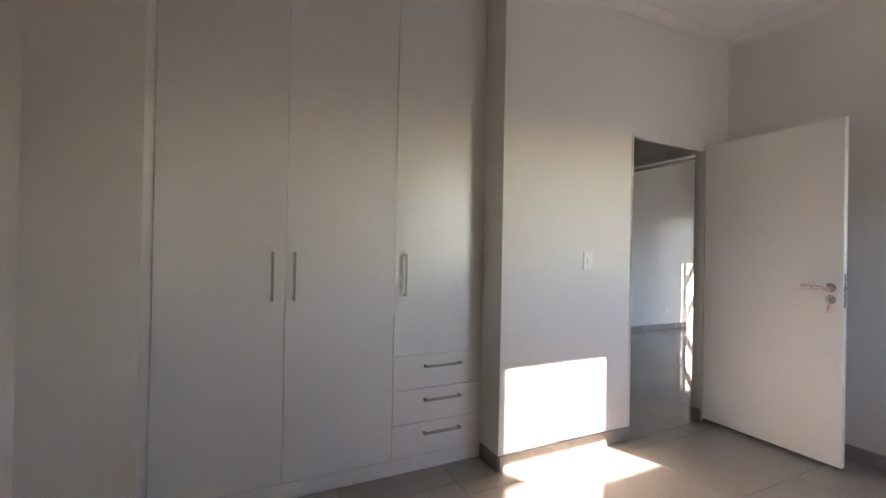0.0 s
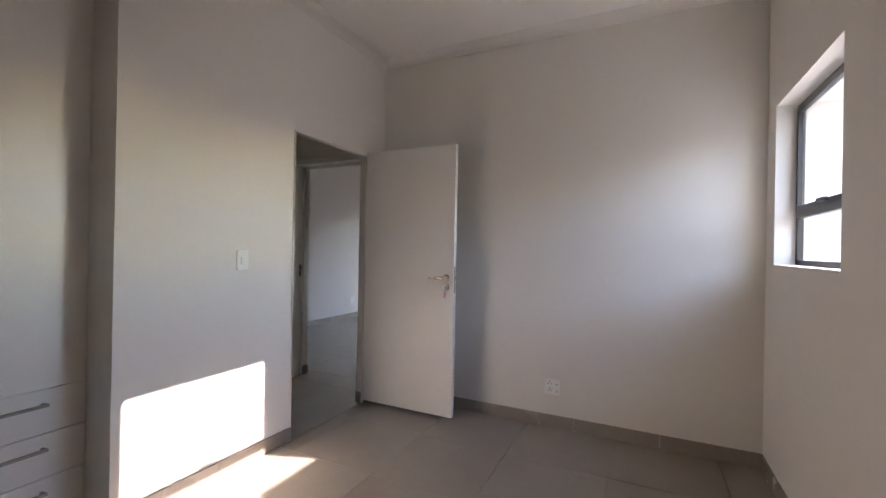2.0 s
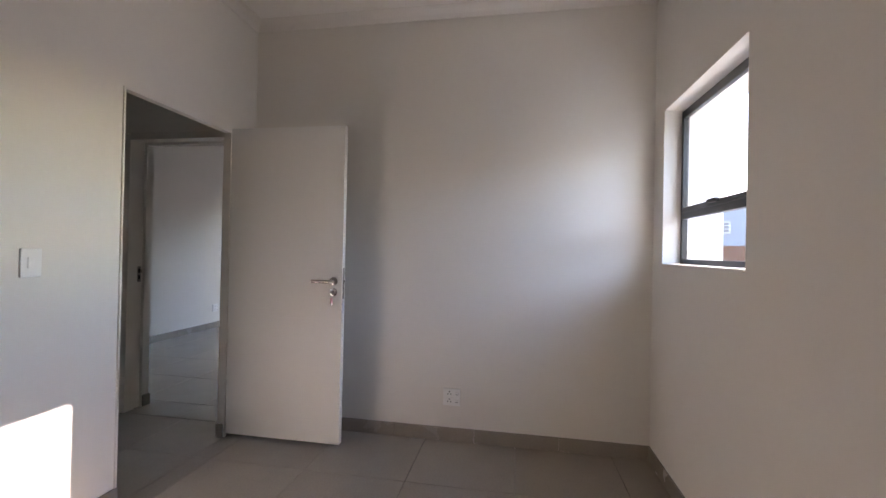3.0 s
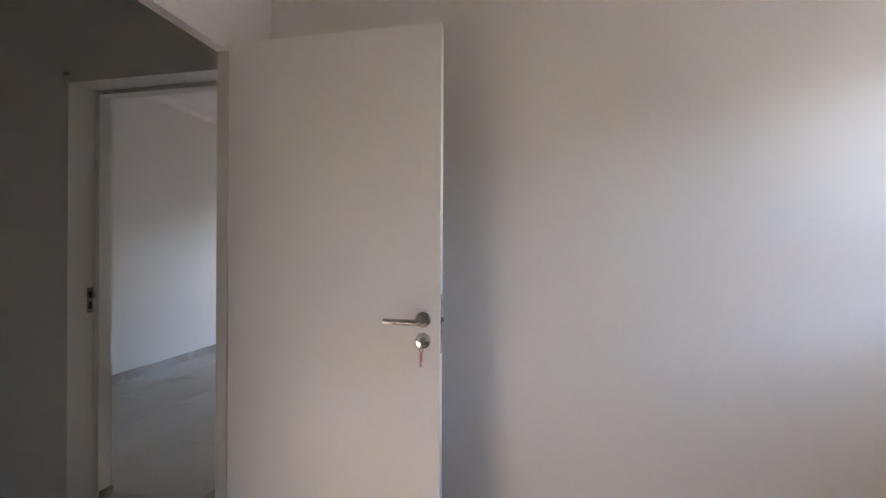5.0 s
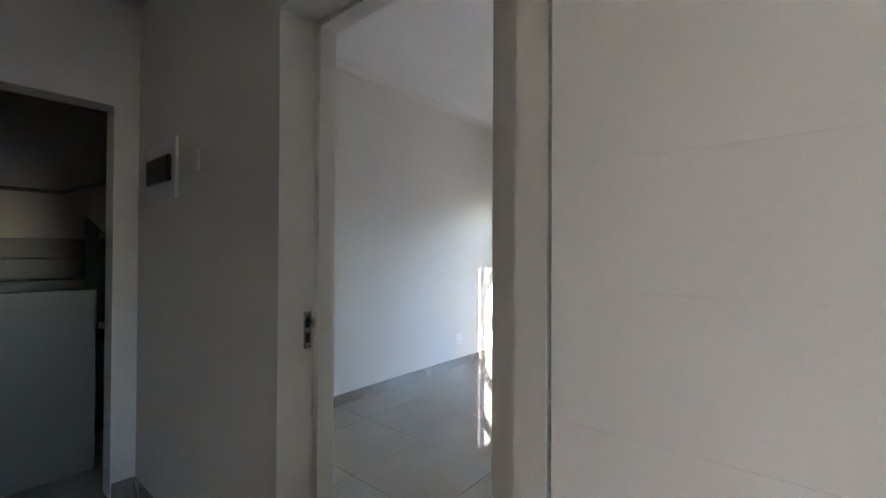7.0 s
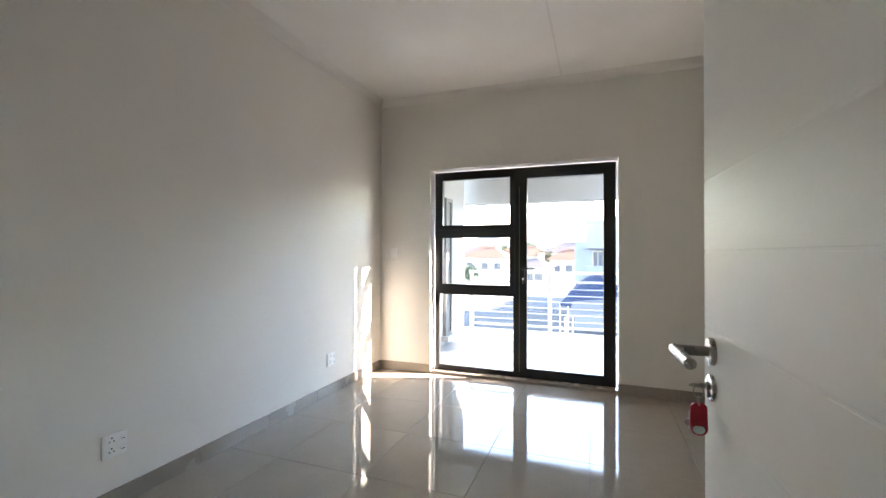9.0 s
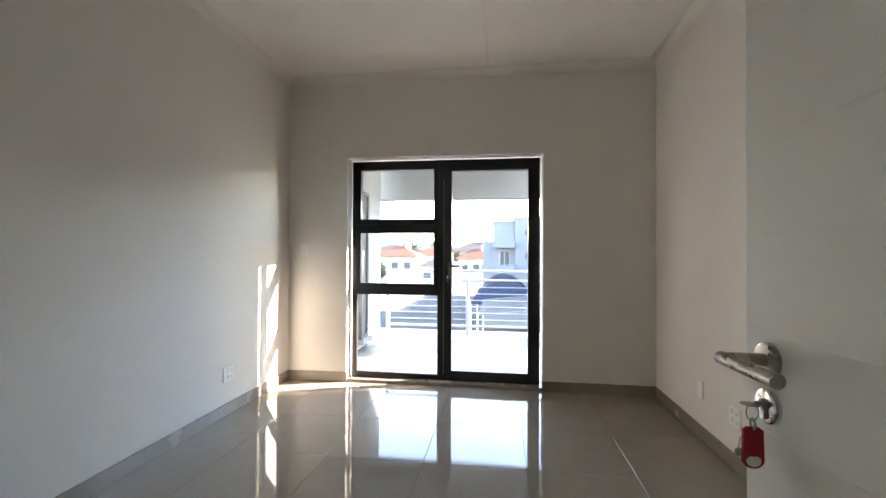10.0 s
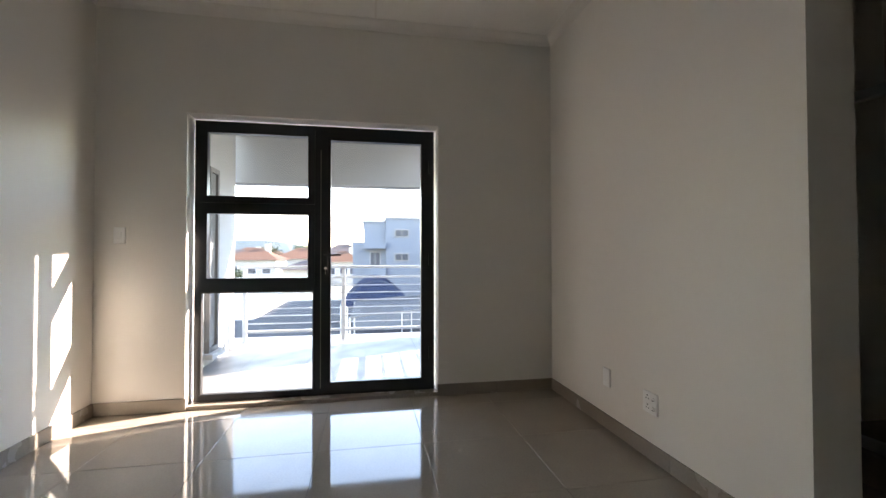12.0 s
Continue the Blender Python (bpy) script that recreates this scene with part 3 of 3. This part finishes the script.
    # grey bead added as the reflected light line on the black sash edge
    part("edge_glint", tube(bmesh.new(), [(xa - 0.0125, 1.2335, 0.06), (xa - 0.0125, 1.2335, 1.90)], 0.0022, 8), DARK_STEEL, g, "thin grey bead in place of the glint on the sash edge", True)
    # door leaf
    d = part("door_leaf", ring("x", xa - 0.010, xb - 0.008, 0.380, 1.232, 0.03, 2.056, 0.072), BLACK_ALU, g)
    pane(d, 4.128, 4.134, 0.44, 1.17, 0.09, 2.0)
    h = part("lever_handle", rbox(xa - 0.022, xa - 0.009, 1.180, 1.212, 0.95, 1.12, 0.003), BLACK_ALU, d)
    bm = tube(bmesh.new(), [(xa - 0.02, 1.196, 1.085), (xa - 0.055, 1.196, 1.085), (xa - 0.062, 1.18, 1.085), (xa - 0.062, 1.08, 1.088)], 0.008, 12)
    part("lever", bm, BLACK_ALU, h, smooth=True)
    bm = disc(bmesh.new(), (xa - 0.021, 1.196, 0.985), (-1, 0, 0), 0.010, 0.010)
    disc(bm, (xa - 0.045, 1.1975, 0.975), (0, -1, 0), 0.013, 0.003)
    box(bm, xa - 0.04, xa - 0.028, 1.194, 1.197, 0.935, 0.975)
    part("key", bm, CHROME, h, "steel key in the lock")
    for z in (0.3, 1.05, 1.8):
        part("hinge", rbox(xa - 0.02, xa - 0.006, 0.362, 0.392, z - 0.05, z + 0.05, 0.003), BLACK_ALU, d)


glass_doors()
structure("threshold", rbox(4.02, 4.25, 0.324, 2.158, -0.04, 0.003, 0.001, 1), SKIRT, "beige tile threshold under the glass door", "threshold")


# ---- sockets, switches, boards ----
def plate(name, m, label, category, w, h, kind):
    """Local y = 0 on the wall, facing -y."""
    p = thing(name, m, label, category)
    body = part("plate", rbox(-w / 2, w / 2, -0.010, 0, -h / 2, h / 2, 0.003), PLASTIC, p)
    if kind == "switch":
        part("rocker", rbox(-0.014, 0.014, -0.015, -0.008, -0.022, 0.022, 0.002), PLASTIC, body)
    elif kind == "socket":
        for cz in (-h * 0.20, h * 0.24):
            f = part("outlet", rbox(-w * 0.40, w * 0.12, -0.0118, -0.009, cz - h * 0.19, cz + h * 0.19, 0.0015), PLASTIC, body)
            for dx, dz, r in ((-0.010, -0.006, 0.0038), (0.010, -0.006, 0.0038), (0, 0.010, 0.0044)):
                part("pin_hole", disc(bmesh.new(), (-w * 0.14 + dx, -0.0115, cz + dz), (0, -1, 0), r, 0.0008, 10), RUBBER, f)
            part("rocker", rbox(w * 0.20, w * 0.40, -0.0155, -0.009, cz - 0.007, cz + 0.007, 0.001, 1), PLASTIC, body)
            part("rocker_mark", boxes((w * 0.22, w * 0.38, -0.0160, -0.0150, cz - 0.0085, cz - 0.0055)), RUBBER, body)
    return p


plate("wall_socket", pose(0, -1.50, 0.27, 0, 0, -90), "white double wall socket above the skirting", "socket", 0.115, 0.115, "socket")
plate("light_switch", pose(-1.443, 0, 1.17), "white light switch beside the door", "light switch", 0.075, 0.115, "switch")
plate("wall_socket", pose(3.10, 2.748, 0.285), "white double wall socket above the skirting", "socket", 0.115, 0.115, "socket")
plate("wall_socket", pose(1.31, 2.748, 0.285), "white double wall socket above the skirting", "socket", 0.115, 0.115, "socket")
plate("wall_socket", pose(2.78, -0.635, 0.28, 0, 0, 180), "white double wall socket above the skirting", "socket", 0.115, 0.115, "socket")
plate("blank_plate", pose(3.20, -0.635, 0.30, 0, 0, 180), "white blank cover plate on the wall", "cover plate", 0.075, 0.115, "blank")
plate("light_switch", pose(4.02, 2.585, 1.225, 0, 0, -90), "white light switch beside the glass door", "light switch", 0.075, 0.115, "switch")
plate("hall_switch", pose(-0.07, 1.68, 1.665, 0, 0, -90), "small white switch box beside the distribution board", "switch", 0.065, 0.09, "switch")

board = thing("distribution_board", pose(-0.07, 2.095, 1.665, 0, 0, -90), "white electrical distribution board with smoked flap", "distribution board")
part("plate", rbox(-0.20, 0.20, -0.014, 0, -0.14, 0.14, 0.004), PLASTIC, board)
part("flap", rbox(-0.155, 0.155, -0.034, -0.013, -0.062, 0.062, 0.008, 3), DARK_PLASTIC, board, "dark smoked plastic flap")

# ---- stairs seen through the hall's far opening ----
st = tagged(thing("staircase", Matrix.Identity(4), "dark stone-tiled stairs rising beyond the hall opening", "staircase"), kind="structure")
for n in range(6):
    y = 3.55 + 0.26 * n
    part("step", rbox(-1.498, 0.895, y, y + 0.26 if n < 5 else 6.05, 0.0, 0.53 + 0.172 * n, 0.006, 1), TRIM_STEP, st)
structure("stair_half_wall", rbox(-1.499, -0.165, 2.92, 3.04, 0.0, 1.055, 0.004), HALF_WALL, "low plastered wall in front of the stairs", "half wall")
bal = thing("glass_balustrade", pose(0, 0, 0), "dark green tinted glass balustrade panel by the stairs", "balustrade")
bm = bmesh.new()
edge = ((-0.20, 0.72), (-0.09, 0.72), (-0.09, 1.37), (-0.19, 1.49), (-0.20, 1.49))
lo, hi = ([bm.verts.new((x, y, z)) for x, z in edge] for y in (3.06, 3.072))
bm.faces.new(lo)
bm.faces.new(hi[::-1])
for k in range(5):
    bm.faces.new((lo[k], hi[k], hi[(k + 1) % 5], lo[(k + 1) % 5]))
part("panel", bm, GREEN_GLASS, bal)
part("clamp", rbox(-0.13, 0.115, 3.045, 3.085, 1.36, 1.40, 0.004), DARK_STEEL, bal)
part("clamp", rbox(-0.13, 0.115, 3.045, 3.085, 0.80, 0.84, 0.004), DARK_STEEL, bal)
bm = bmesh.new()
for a, c in (((-1.49, 1.93), (0.10, 1.93)), ((0.10, 1.93), (0.85, 2.28))):
    tube(bm, [(a[0], 6.03, a[1]), (c[0], 6.03, c[1])], 0.02, 8)
tagged(part("wall_handrail", bm, DARK_STEEL), "dark handrail along the stair wall", "handrail")

# ---- shower room beyond the second room's side opening ----
sh = thing("shower_screen", pose(0, 0, 0), "framed glass shower screen with white rails", "shower screen")
part("top_rail", rbox(1.9, 2.99, -1.56, -1.52, 1.84, 1.89, 0.004), WHITE_STEEL, sh)
part("bottom_rail", rbox(1.9, 2.99, -1.56, -1.52, 0.13, 0.18, 0.004), WHITE_STEEL, sh)
part("stile", rbox(1.9, 1.94, -1.558, -1.522, 0.18, 1.84, 0.004), WHITE_STEEL, sh)
part("screen_pane", boxes((1.94, 2.985, -1.543, -1.537, 0.17, 1.85)), GLASS, sh)
part("shower_kerb", rbox(1.88, 2.995, -1.60, -1.48, F, 0.128, 0.006), SKIRT, None)
tagged(bpy.data.objects["shower_kerb"], "beige tiled shower kerb under the glass screen", "shower kerb")

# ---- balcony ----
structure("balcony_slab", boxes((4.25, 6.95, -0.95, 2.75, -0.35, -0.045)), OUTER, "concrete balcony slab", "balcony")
structure("balcony_wall_north", boxes((4.25, 6.30, 2.5, 2.72, -0.045, 3.1)), OUTER, "darkened white rendered balcony side wall", "wall")
# out of view; its east edge is placed to trim the indoor sun streak
structure("unseen_pier", boxes((4.25, 4.745, -0.92, -0.67, -0.045, 2.80)), OUTER, "unseen darkened white rendered pier that trims the sun streak", "pier")
structure("unseen_pier", boxes((6.15, 6.87, -0.92, -0.67, -0.045, 2.04)), OUTER, "darkened white rendered balcony corner pier", "pier")
structure("balcony_beam", boxes((6.55, 6.80, -0.92, 2.72, 2.045, 2.688)), OUTER, "darkened white rendered beam over the balcony front", "beam")
# south edge is set to cut off the top of the sun streak
structure("balcony_roof", boxes((4.25, 6.80, -0.42, 2.75, 2.69, 2.85)), OUTER, "darkened white rendered balcony roof slab", "roof")
sw = tagged(thing("window_2", Matrix.Identity(4), "narrow grey framed window in the balcony wall", "window"), kind="structure")
part("window_frame", ring("y", 2.45, 2.51, 5.33, 5.60, 0.10, 2.0, 0.05), GREY_NET, sw)
part("pane", boxes((5.37, 5.56, 2.475, 2.481, 0.14, 1.96)), GREY_NET, sw, "pale grey obscured glass")
structure("window_sill", rbox(5.28, 5.65, 2.40, 2.499, 0.04, 0.098, 0.004), OUTER, "darkened white rendered window sill", "sill")


def railing():
    r = thing("balcony_railing", Matrix.Identity(4), "white painted steel balcony railing with thin bars", "railing")
    xr, z0 = 6.57, -0.045
    for y in (2.45, 1.20, -0.05):
        part("post", rbox(xr - 0.025, xr + 0.025, y - 0.025, y + 0.025, z0, 0.92, 0.003), WHITE_STEEL, r)
    part("handrail", rbox(xr - 0.03, xr + 0.03, -0.66, 2.49, 0.92, 0.955, 0.005), WHITE_STEEL, r)
    bars = ((0.80, 0.014), (0.69, 0.006), (0.59, 0.006), (0.49, 0.006), (0.392, 0.006), (0.298, 0.006), (0.196, 0.006), (0.095, 0.016))
    for z, t in bars:
        part("rail", rbox(xr - t, xr + t, -0.66, 2.45, z - t, z + t, 0.002, 1), WHITE_STEEL, r)
    yr = -0.70
    for x in (5.15, 5.65):
        part("post", rbox(x - 0.012, x + 0.012, yr - 0.02, yr + 0.02, z0, 0.92, 0.003), WHITE_STEEL, r)
    part("handrail", rbox(4.75, 6.14, yr - 0.03, yr + 0.03, 0.92, 0.955, 0.005), WHITE_STEEL, r)
    for z, t in bars:
        part("rail", rbox(4.75, 6.14, yr - t, yr + t, z - t, z + t, 0.002, 1), WHITE_STEEL, r)


railing()

# ---- outside: ground, car ports, houses ----
G = -3.1
structure("ground", boxes((-600, 1500, -1500, 1500, G - 0.5, G - 0.02)), EARTH, "dry open ground reaching the horizon", "ground")
structure("road", boxes((7.5, 43, -40, 40, G - 0.1, G)), ASPHALT, "dark asphalt parking yard", "road")
structure("pavement", boxes((30.5, 43, 8.4, 40, G - 0.05, G + 0.06)), PAVING, "pale sunlit paving beside the parking yard", "pavement")


def carport(m, w, d, h, rise, cloth, label):
    c = thing("carport", m, label, "carport", "carports in the yard")
    bm = bmesh.new()
    n = 10
    rows = []
    for k in range(n + 1):
        a = k / n
        z = h + rise * math.sin(a * math.pi)
        rows.append([bm.verts.new((w * (a - 0.5), y, z - 0.04 * math.sin(b * math.pi))) for b, y in ((0, 0), (0.25, d * 0.25), (0.5, d * 0.5), (0.75, d * 0.75), (1, d))])
    for p, q in zip(rows, rows[1:]):
        for i in range(4):
            bm.faces.new((p[i], p[i + 1], q[i + 1], q[i]))
    bmesh.ops.solidify(bm, geom=list(bm.faces), thickness=0.03)
    part("canopy", bm, cloth, c, smooth=True)
    for x in (-w / 2, w / 2):
        for y in (0, d):
            part("post", tube(bmesh.new(), [(x, y, 0), (x, y, h)], 0.026, 10), WHITE_STEEL, c, smooth=True)
    for y in (0, d):
        part("hoop", tube(bmesh.new(), [(w * (k / n - 0.5), y, h + (rise + 0.02) * math.sin(k / n * math.pi)) for k in range(n + 1)], 0.018, 8), cloth, c, smooth=True)
    if rise > 0.5:
        bm = bmesh.new()
        line = [(w * (k / n - 0.5), h + rise * 0.98 * math.sin(k / n * math.pi)) for k in range(n + 1)] + [(w / 2, h - 0.12), (-w / 2, h - 0.12)]
        back, front = ([bm.verts.new((x, y, z)) for x, z in line] for y in (d + 0.03, d + 0.06))
        bm.faces.new(front)
        bm.faces.new(back[::-1])
        for k in range(len(line)):
            q = (k + 1) % len(line)
            bm.faces.new((front[q], front[k], back[k], back[q]))
        bmesh.ops.recalc_face_normals(bm, faces=list(bm.faces))
        part("end_panel", bm, cloth, c)
    return c


carport(pose(21.2, 0.55, G, 0, 0, 90), 2.6, 4.6, 2.45, 0.85, SHADE_NET, "carport with dark blue shade cloth on white posts")
carport(pose(16.2, -1.75, G, 0, 0, 90), 6.2, 4.0, 2.55, 0.2, GREY_NET, "carport with pale grey shade cloth on white posts")


def house(m, w, d, h, rise, roof, label):
    o = thing("house", m, label, "house", "houses beyond the yard")
    part("wall", boxes((-w / 2, w / 2, 0, d, 0, h)), PLASTER, o)
    bm = bmesh.new()
    e = 0.5
    lo = [bm.verts.new(p) for p in ((-w / 2 - e, -e, h), (w / 2 + e, -e, h), (w / 2 + e, d + e, h), (-w / 2 - e, d + e, h))]
    k = min(w, d) * 0.42
    hi = [bm.verts.new((-w / 2 + k, d / 2, h + rise)), bm.verts.new((w / 2 - k, d / 2, h + rise))]
    for f in ((lo[0], lo[1], hi[1], hi[0]), (lo[1], lo[2], hi[1]), (lo[2], lo[3], hi[0], hi[1]), (lo[3], lo[0], hi[0]), (lo[3], lo[2], lo[1], lo[0])):
        bm.faces.new(f)
    part("roof", bm, roof, o)
    for x in (-w * 0.3, w * 0.05, w * 0.33):
        win = part("window", boxes((x - 0.6, x + 0.6, -0.04, 0.05, h - 1.9, h - 0.7)), WHITE_STEEL, o)
        part("window_pane", boxes((x - 0.52, x + 0.52, -0.055, -0.03, h - 1.82, h - 0.78)), WINDOW_DARK, win)
    part("chimney", boxes((w * 0.18, w * 0.18 + 0.7, d * 0.4, d * 0.4 + 0.7, h, h + rise + 0.6)), PLASTER, o)
    return o


house(pose(60, 16.4, G, 0, 0, -90), 6.6, 8, 3.8, 1.7, ROOF_TILE, "pale house with terracotta tiled hip roof")
house(pose(78, 12.6, G, 0, 0, -84), 9, 9, 3.9, 2.0, ROOF_TILE, "pale house with terracotta tiled hip roof")
house(pose(52, 8.6, G, 0, 0, -95), 4.2, 6, 2.7, 1.1, GREY_ROOF, "small pale house with grey hip roof")
house(pose(63, 4.6, G, 0, 0, -90), 5.0, 6, 3.5, 1.6, ROOF_TILE, "pale house with terracotta tiled hip roof")
house(pose(90, 6.0, G, 0, 0, -88), 10, 9, 4.6, 2.4, GREY_ROOF, "pale house with dark grey tiled hip roof")
house(pose(105, 27, G, 0, 0, -86), 14, 10, 4.2, 2.4, ROOF_TILE, "pale house with terracotta tiled hip roof")
house(pose(82, 24.0, G, 0, 0, -92), 11, 9, 3.6, 2.0, GREY_ROOF, "pale house with dark grey tiled hip roof")


def apartment():
    a = thing("apartment_block", pose(24.5, 0, G), "pale blue-grey rendered apartment block with flat roof", "apartment block")
    part("wall", boxes((0.6, 9, -8.5, -0.14, 0, 6.4)), GREY_PLASTER, a)
    part("wall", boxes((0.9, 9, -0.14, 1.13, 0, 6.2)), GREY_PLASTER, a)
    part("wall", boxes((1.2, 9, 1.13, 1.75, 0, 5.05)), GREY_PLASTER, a)
    # added block, hidden behind the front, that throws shade across the yard
    part("hidden_shadow_block", boxes((9, 24, -15, -4.7, 0, 6.4)), GREY_PLASTER, a)
    part("roof", boxes((0.5, 9.1, -8.6, -0.10, 6.4, 6.5)), OUTER, a)
    part("roof", boxes((0.8, 9.1, -0.10, 1.2, 6.2, 6.3)), OUTER, a)
    part("balcony", boxes((0.3, 0.9, -0.12, 1.1, 3.1, 3.65)), GREY_PLASTER, a)
    part("canopy", boxes((0.3, 0.9, -0.12, 1.1, 4.65, 5.0)), GREY_PLASTER, a)
    d = part("balcony_door", boxes((0.86, 0.91, 0.15, 0.78, 3.3, 4.5)), OUTER, a)
    part("door_pane", boxes((0.84, 0.88, 0.2, 0.46, 3.35, 4.45)), WINDOW_DARK, d)
    part("door_pane", boxes((0.84, 0.88, 0.5, 0.74, 3.35, 4.45)), WINDOW_DARK, d)
    for y in (-1.05, -3.6, -5.6):
        for z in (5.55, 4.17, 1.7):
            w = part("window", boxes((0.56, 0.62, y - 0.42, y + 0.42, z - 0.23, z + 0.23)), PLASTER, a)
            part("window_pane", boxes((0.54, 0.58, y - 0.38, y - 0.02, z - 0.19, z + 0.19)), WINDOW_DARK, w)
            part("window_pane", boxes((0.54, 0.58, y + 0.02, y + 0.38, z - 0.19, z + 0.19)), WINDOW_DARK, w)


apartment()


def neighbour():
    a = thing("neighbouring_house", pose(13.5, -5.4, G), "pale rendered house with a small barred window", "house")
    part("wall", boxes((0, 9, -10, 0, 0, 6.25)), GREY_PLASTER, a)
    part("plinth", boxes((-0.12, 0.0, -10, 0.02, 0, 4.75)), ROOF_TILE, a)
    part("roof", boxes((-0.2, 9.2, -10.2, 0.2, 6.25, 6.4)), OUTER, a)
    w = part("window", boxes((-0.05, 0.03, -3.95, -3.2, 5.18, 5.62)), OUTER, a)
    part("window_pane", boxes((-0.07, -0.02, -3.88, -3.6, 5.24, 5.56)), WINDOW_DARK, w)
    part("window_pane", boxes((-0.07, -0.02, -3.55, -3.27, 5.24, 5.56)), WINDOW_DARK, w)
    for z in (5.34, 5.46):
        part("bar", tube(bmesh.new(), [(-0.09, -3.95, z), (-0.09, -3.2, z)], 0.012, 8), WHITE_STEEL, w)


neighbour()

# plain unseen block, added to keep low south-west sky off the bedroom wall
sky_block = thing("unseen_sky_block", pose(-22, -20, G), "plain unseen block that shuts out low south-west sky", "house")
part("wall", boxes((0, 20, 0, 8, 0, 6.6)), PLASTER, sky_block)
part("roof", boxes((-0.2, 20.2, -0.2, 8.2, 6.6, 6.75)), OUTER, sky_block)


def tree(m, h, seed):
    rng = random.Random(seed)
    t = thing("tree", m, "small green garden tree beyond the yard", "tree", "garden trees")
    bm = tube(bmesh.new(), [(0, 0, 0), (0.06, 0.02, h * 0.3), (0.0, 0.05, h * 0.6)], 0.13, 8)
    for k in range(5):
        a = k * 1.3
        tube(bm, [(0, 0.03, h * 0.45), (math.cos(a) * h * 0.15, math.sin(a) * h * 0.15, h * 0.7)], 0.05, 6)
    part("trunk", bm, BARK, t)
    bm = bmesh.new()
    for k in range(900):
        u = Vector((rng.gauss(0, 1), rng.gauss(0, 1), rng.gauss(0, 0.8)))
        c = u.normalized() * h * 0.32 * rng.uniform(0.35, 1.05) * (1 + 0.25 * math.sin(3 * math.atan2(u.y, u.x) + seed)) + Vector((0, 0, h * 0.72))
        s = rng.uniform(0.12, 0.24)
        x = Vector((rng.gauss(0, 1), rng.gauss(0, 1), rng.gauss(0, 1))).normalized() * s
        y = x.orthogonal().normalized() * s * 0.6
        bm.faces.new([bm.verts.new(c + p) for p in (-x, -y, x, y)])
    part("crown", bm, LEAF, t)


for n, (x, y, h) in enumerate(((50, 15.4, 2.7), (55, 19.5, 4.4), (72, 18, 5.0), (74, 9, 5.0), (98, 22, 7), (100, 15, 7.5), (70, 25, 5), (110, 11, 7), (120, 19, 8))):
    tree(pose(x, y, G, 0, 0, n * 50), h, n)

hill = bmesh.new()
rows = []
for k in range(41):
    y = -700 + 40 * k
    z = 14 + 40 * math.exp(-((y - 330) / 170) ** 2) + 10 * math.sin(k * 0.9) * 0.5
    rows.append((hill.verts.new((1100, y, G - 1)), hill.verts.new((1180, y, G + z))))
for p, q in zip(rows, rows[1:]):
    hill.faces.new((p[0], q[0], q[1], p[1]))
structure("backdrop", hill, HILL, "low hazy hills on the horizon", "hill")

# ---- floor tiles, one by one ----
shapes = {}


def tiles(name, label, x0, x1, y0, y1, ox, oy, mat, top=F, size=0.6, joint=0.0025, thick=0.009):
    f = tagged(thing(name, Matrix.Identity(4), label, "floor"), kind="structure")
    i0, i1 = math.floor((x0 - ox) / size), math.ceil((x1 - ox) / size)
    j0, j1 = math.floor((y0 - oy) / size), math.ceil((y1 - oy) / size)
    for i in range(i0, i1):
        for j in range(j0, j1):
            a, b = max(ox + i * size, x0) + joint / 2, min(ox + (i + 1) * size, x1) - joint / 2
            c, d = max(oy + j * size, y0) + joint / 2, min(oy + (j + 1) * size, y1) - joint / 2
            if b - a < 0.01 or d - c < 0.01:
                continue
            key = (round(b - a, 4), round(d - c, 4), mat.name)
            if key not in shapes:
                shapes[key] = mesh_from("tile", rbox(0, b - a, 0, d - c, -thick, 0, 0.0008, 1), mat)
            ob = new("tile", shapes[key])
            ob.parent = f
            ob.location = (a, c, top)


tiles("floor_bedroom", "polished beige porcelain floor tiles", -4.13, 0.0, -2.75, 0.0, -0.55, -1.325, TILE)
tiles("floor_hall", "polished beige porcelain floor tiles in the hall", -1.5, -0.07, 0.0, 3.4, -0.55, 0.475, TILE)
tiles("floor_second", "polished beige porcelain floor tiles", -0.07, 4.02, -0.635, 2.748, 3.2, 1.15, TILE)
tiles("floor_shower_room", "polished beige porcelain floor tiles", 0.12, 3.0, -2.6, -0.635, 3.2, 1.15, TILE)
tiles("floor_niche", "polished beige porcelain floor tiles", -3.77, -2.09, 0.0, 0.82, -0.55, -0.125, TILE)
tiles("floor_balcony", "pale matt balcony floor tiles", 4.25, 6.9, -1.15, 2.5, 4.3, 0.3, BALCONY_TILE, -0.034, 0.6, 0.002)
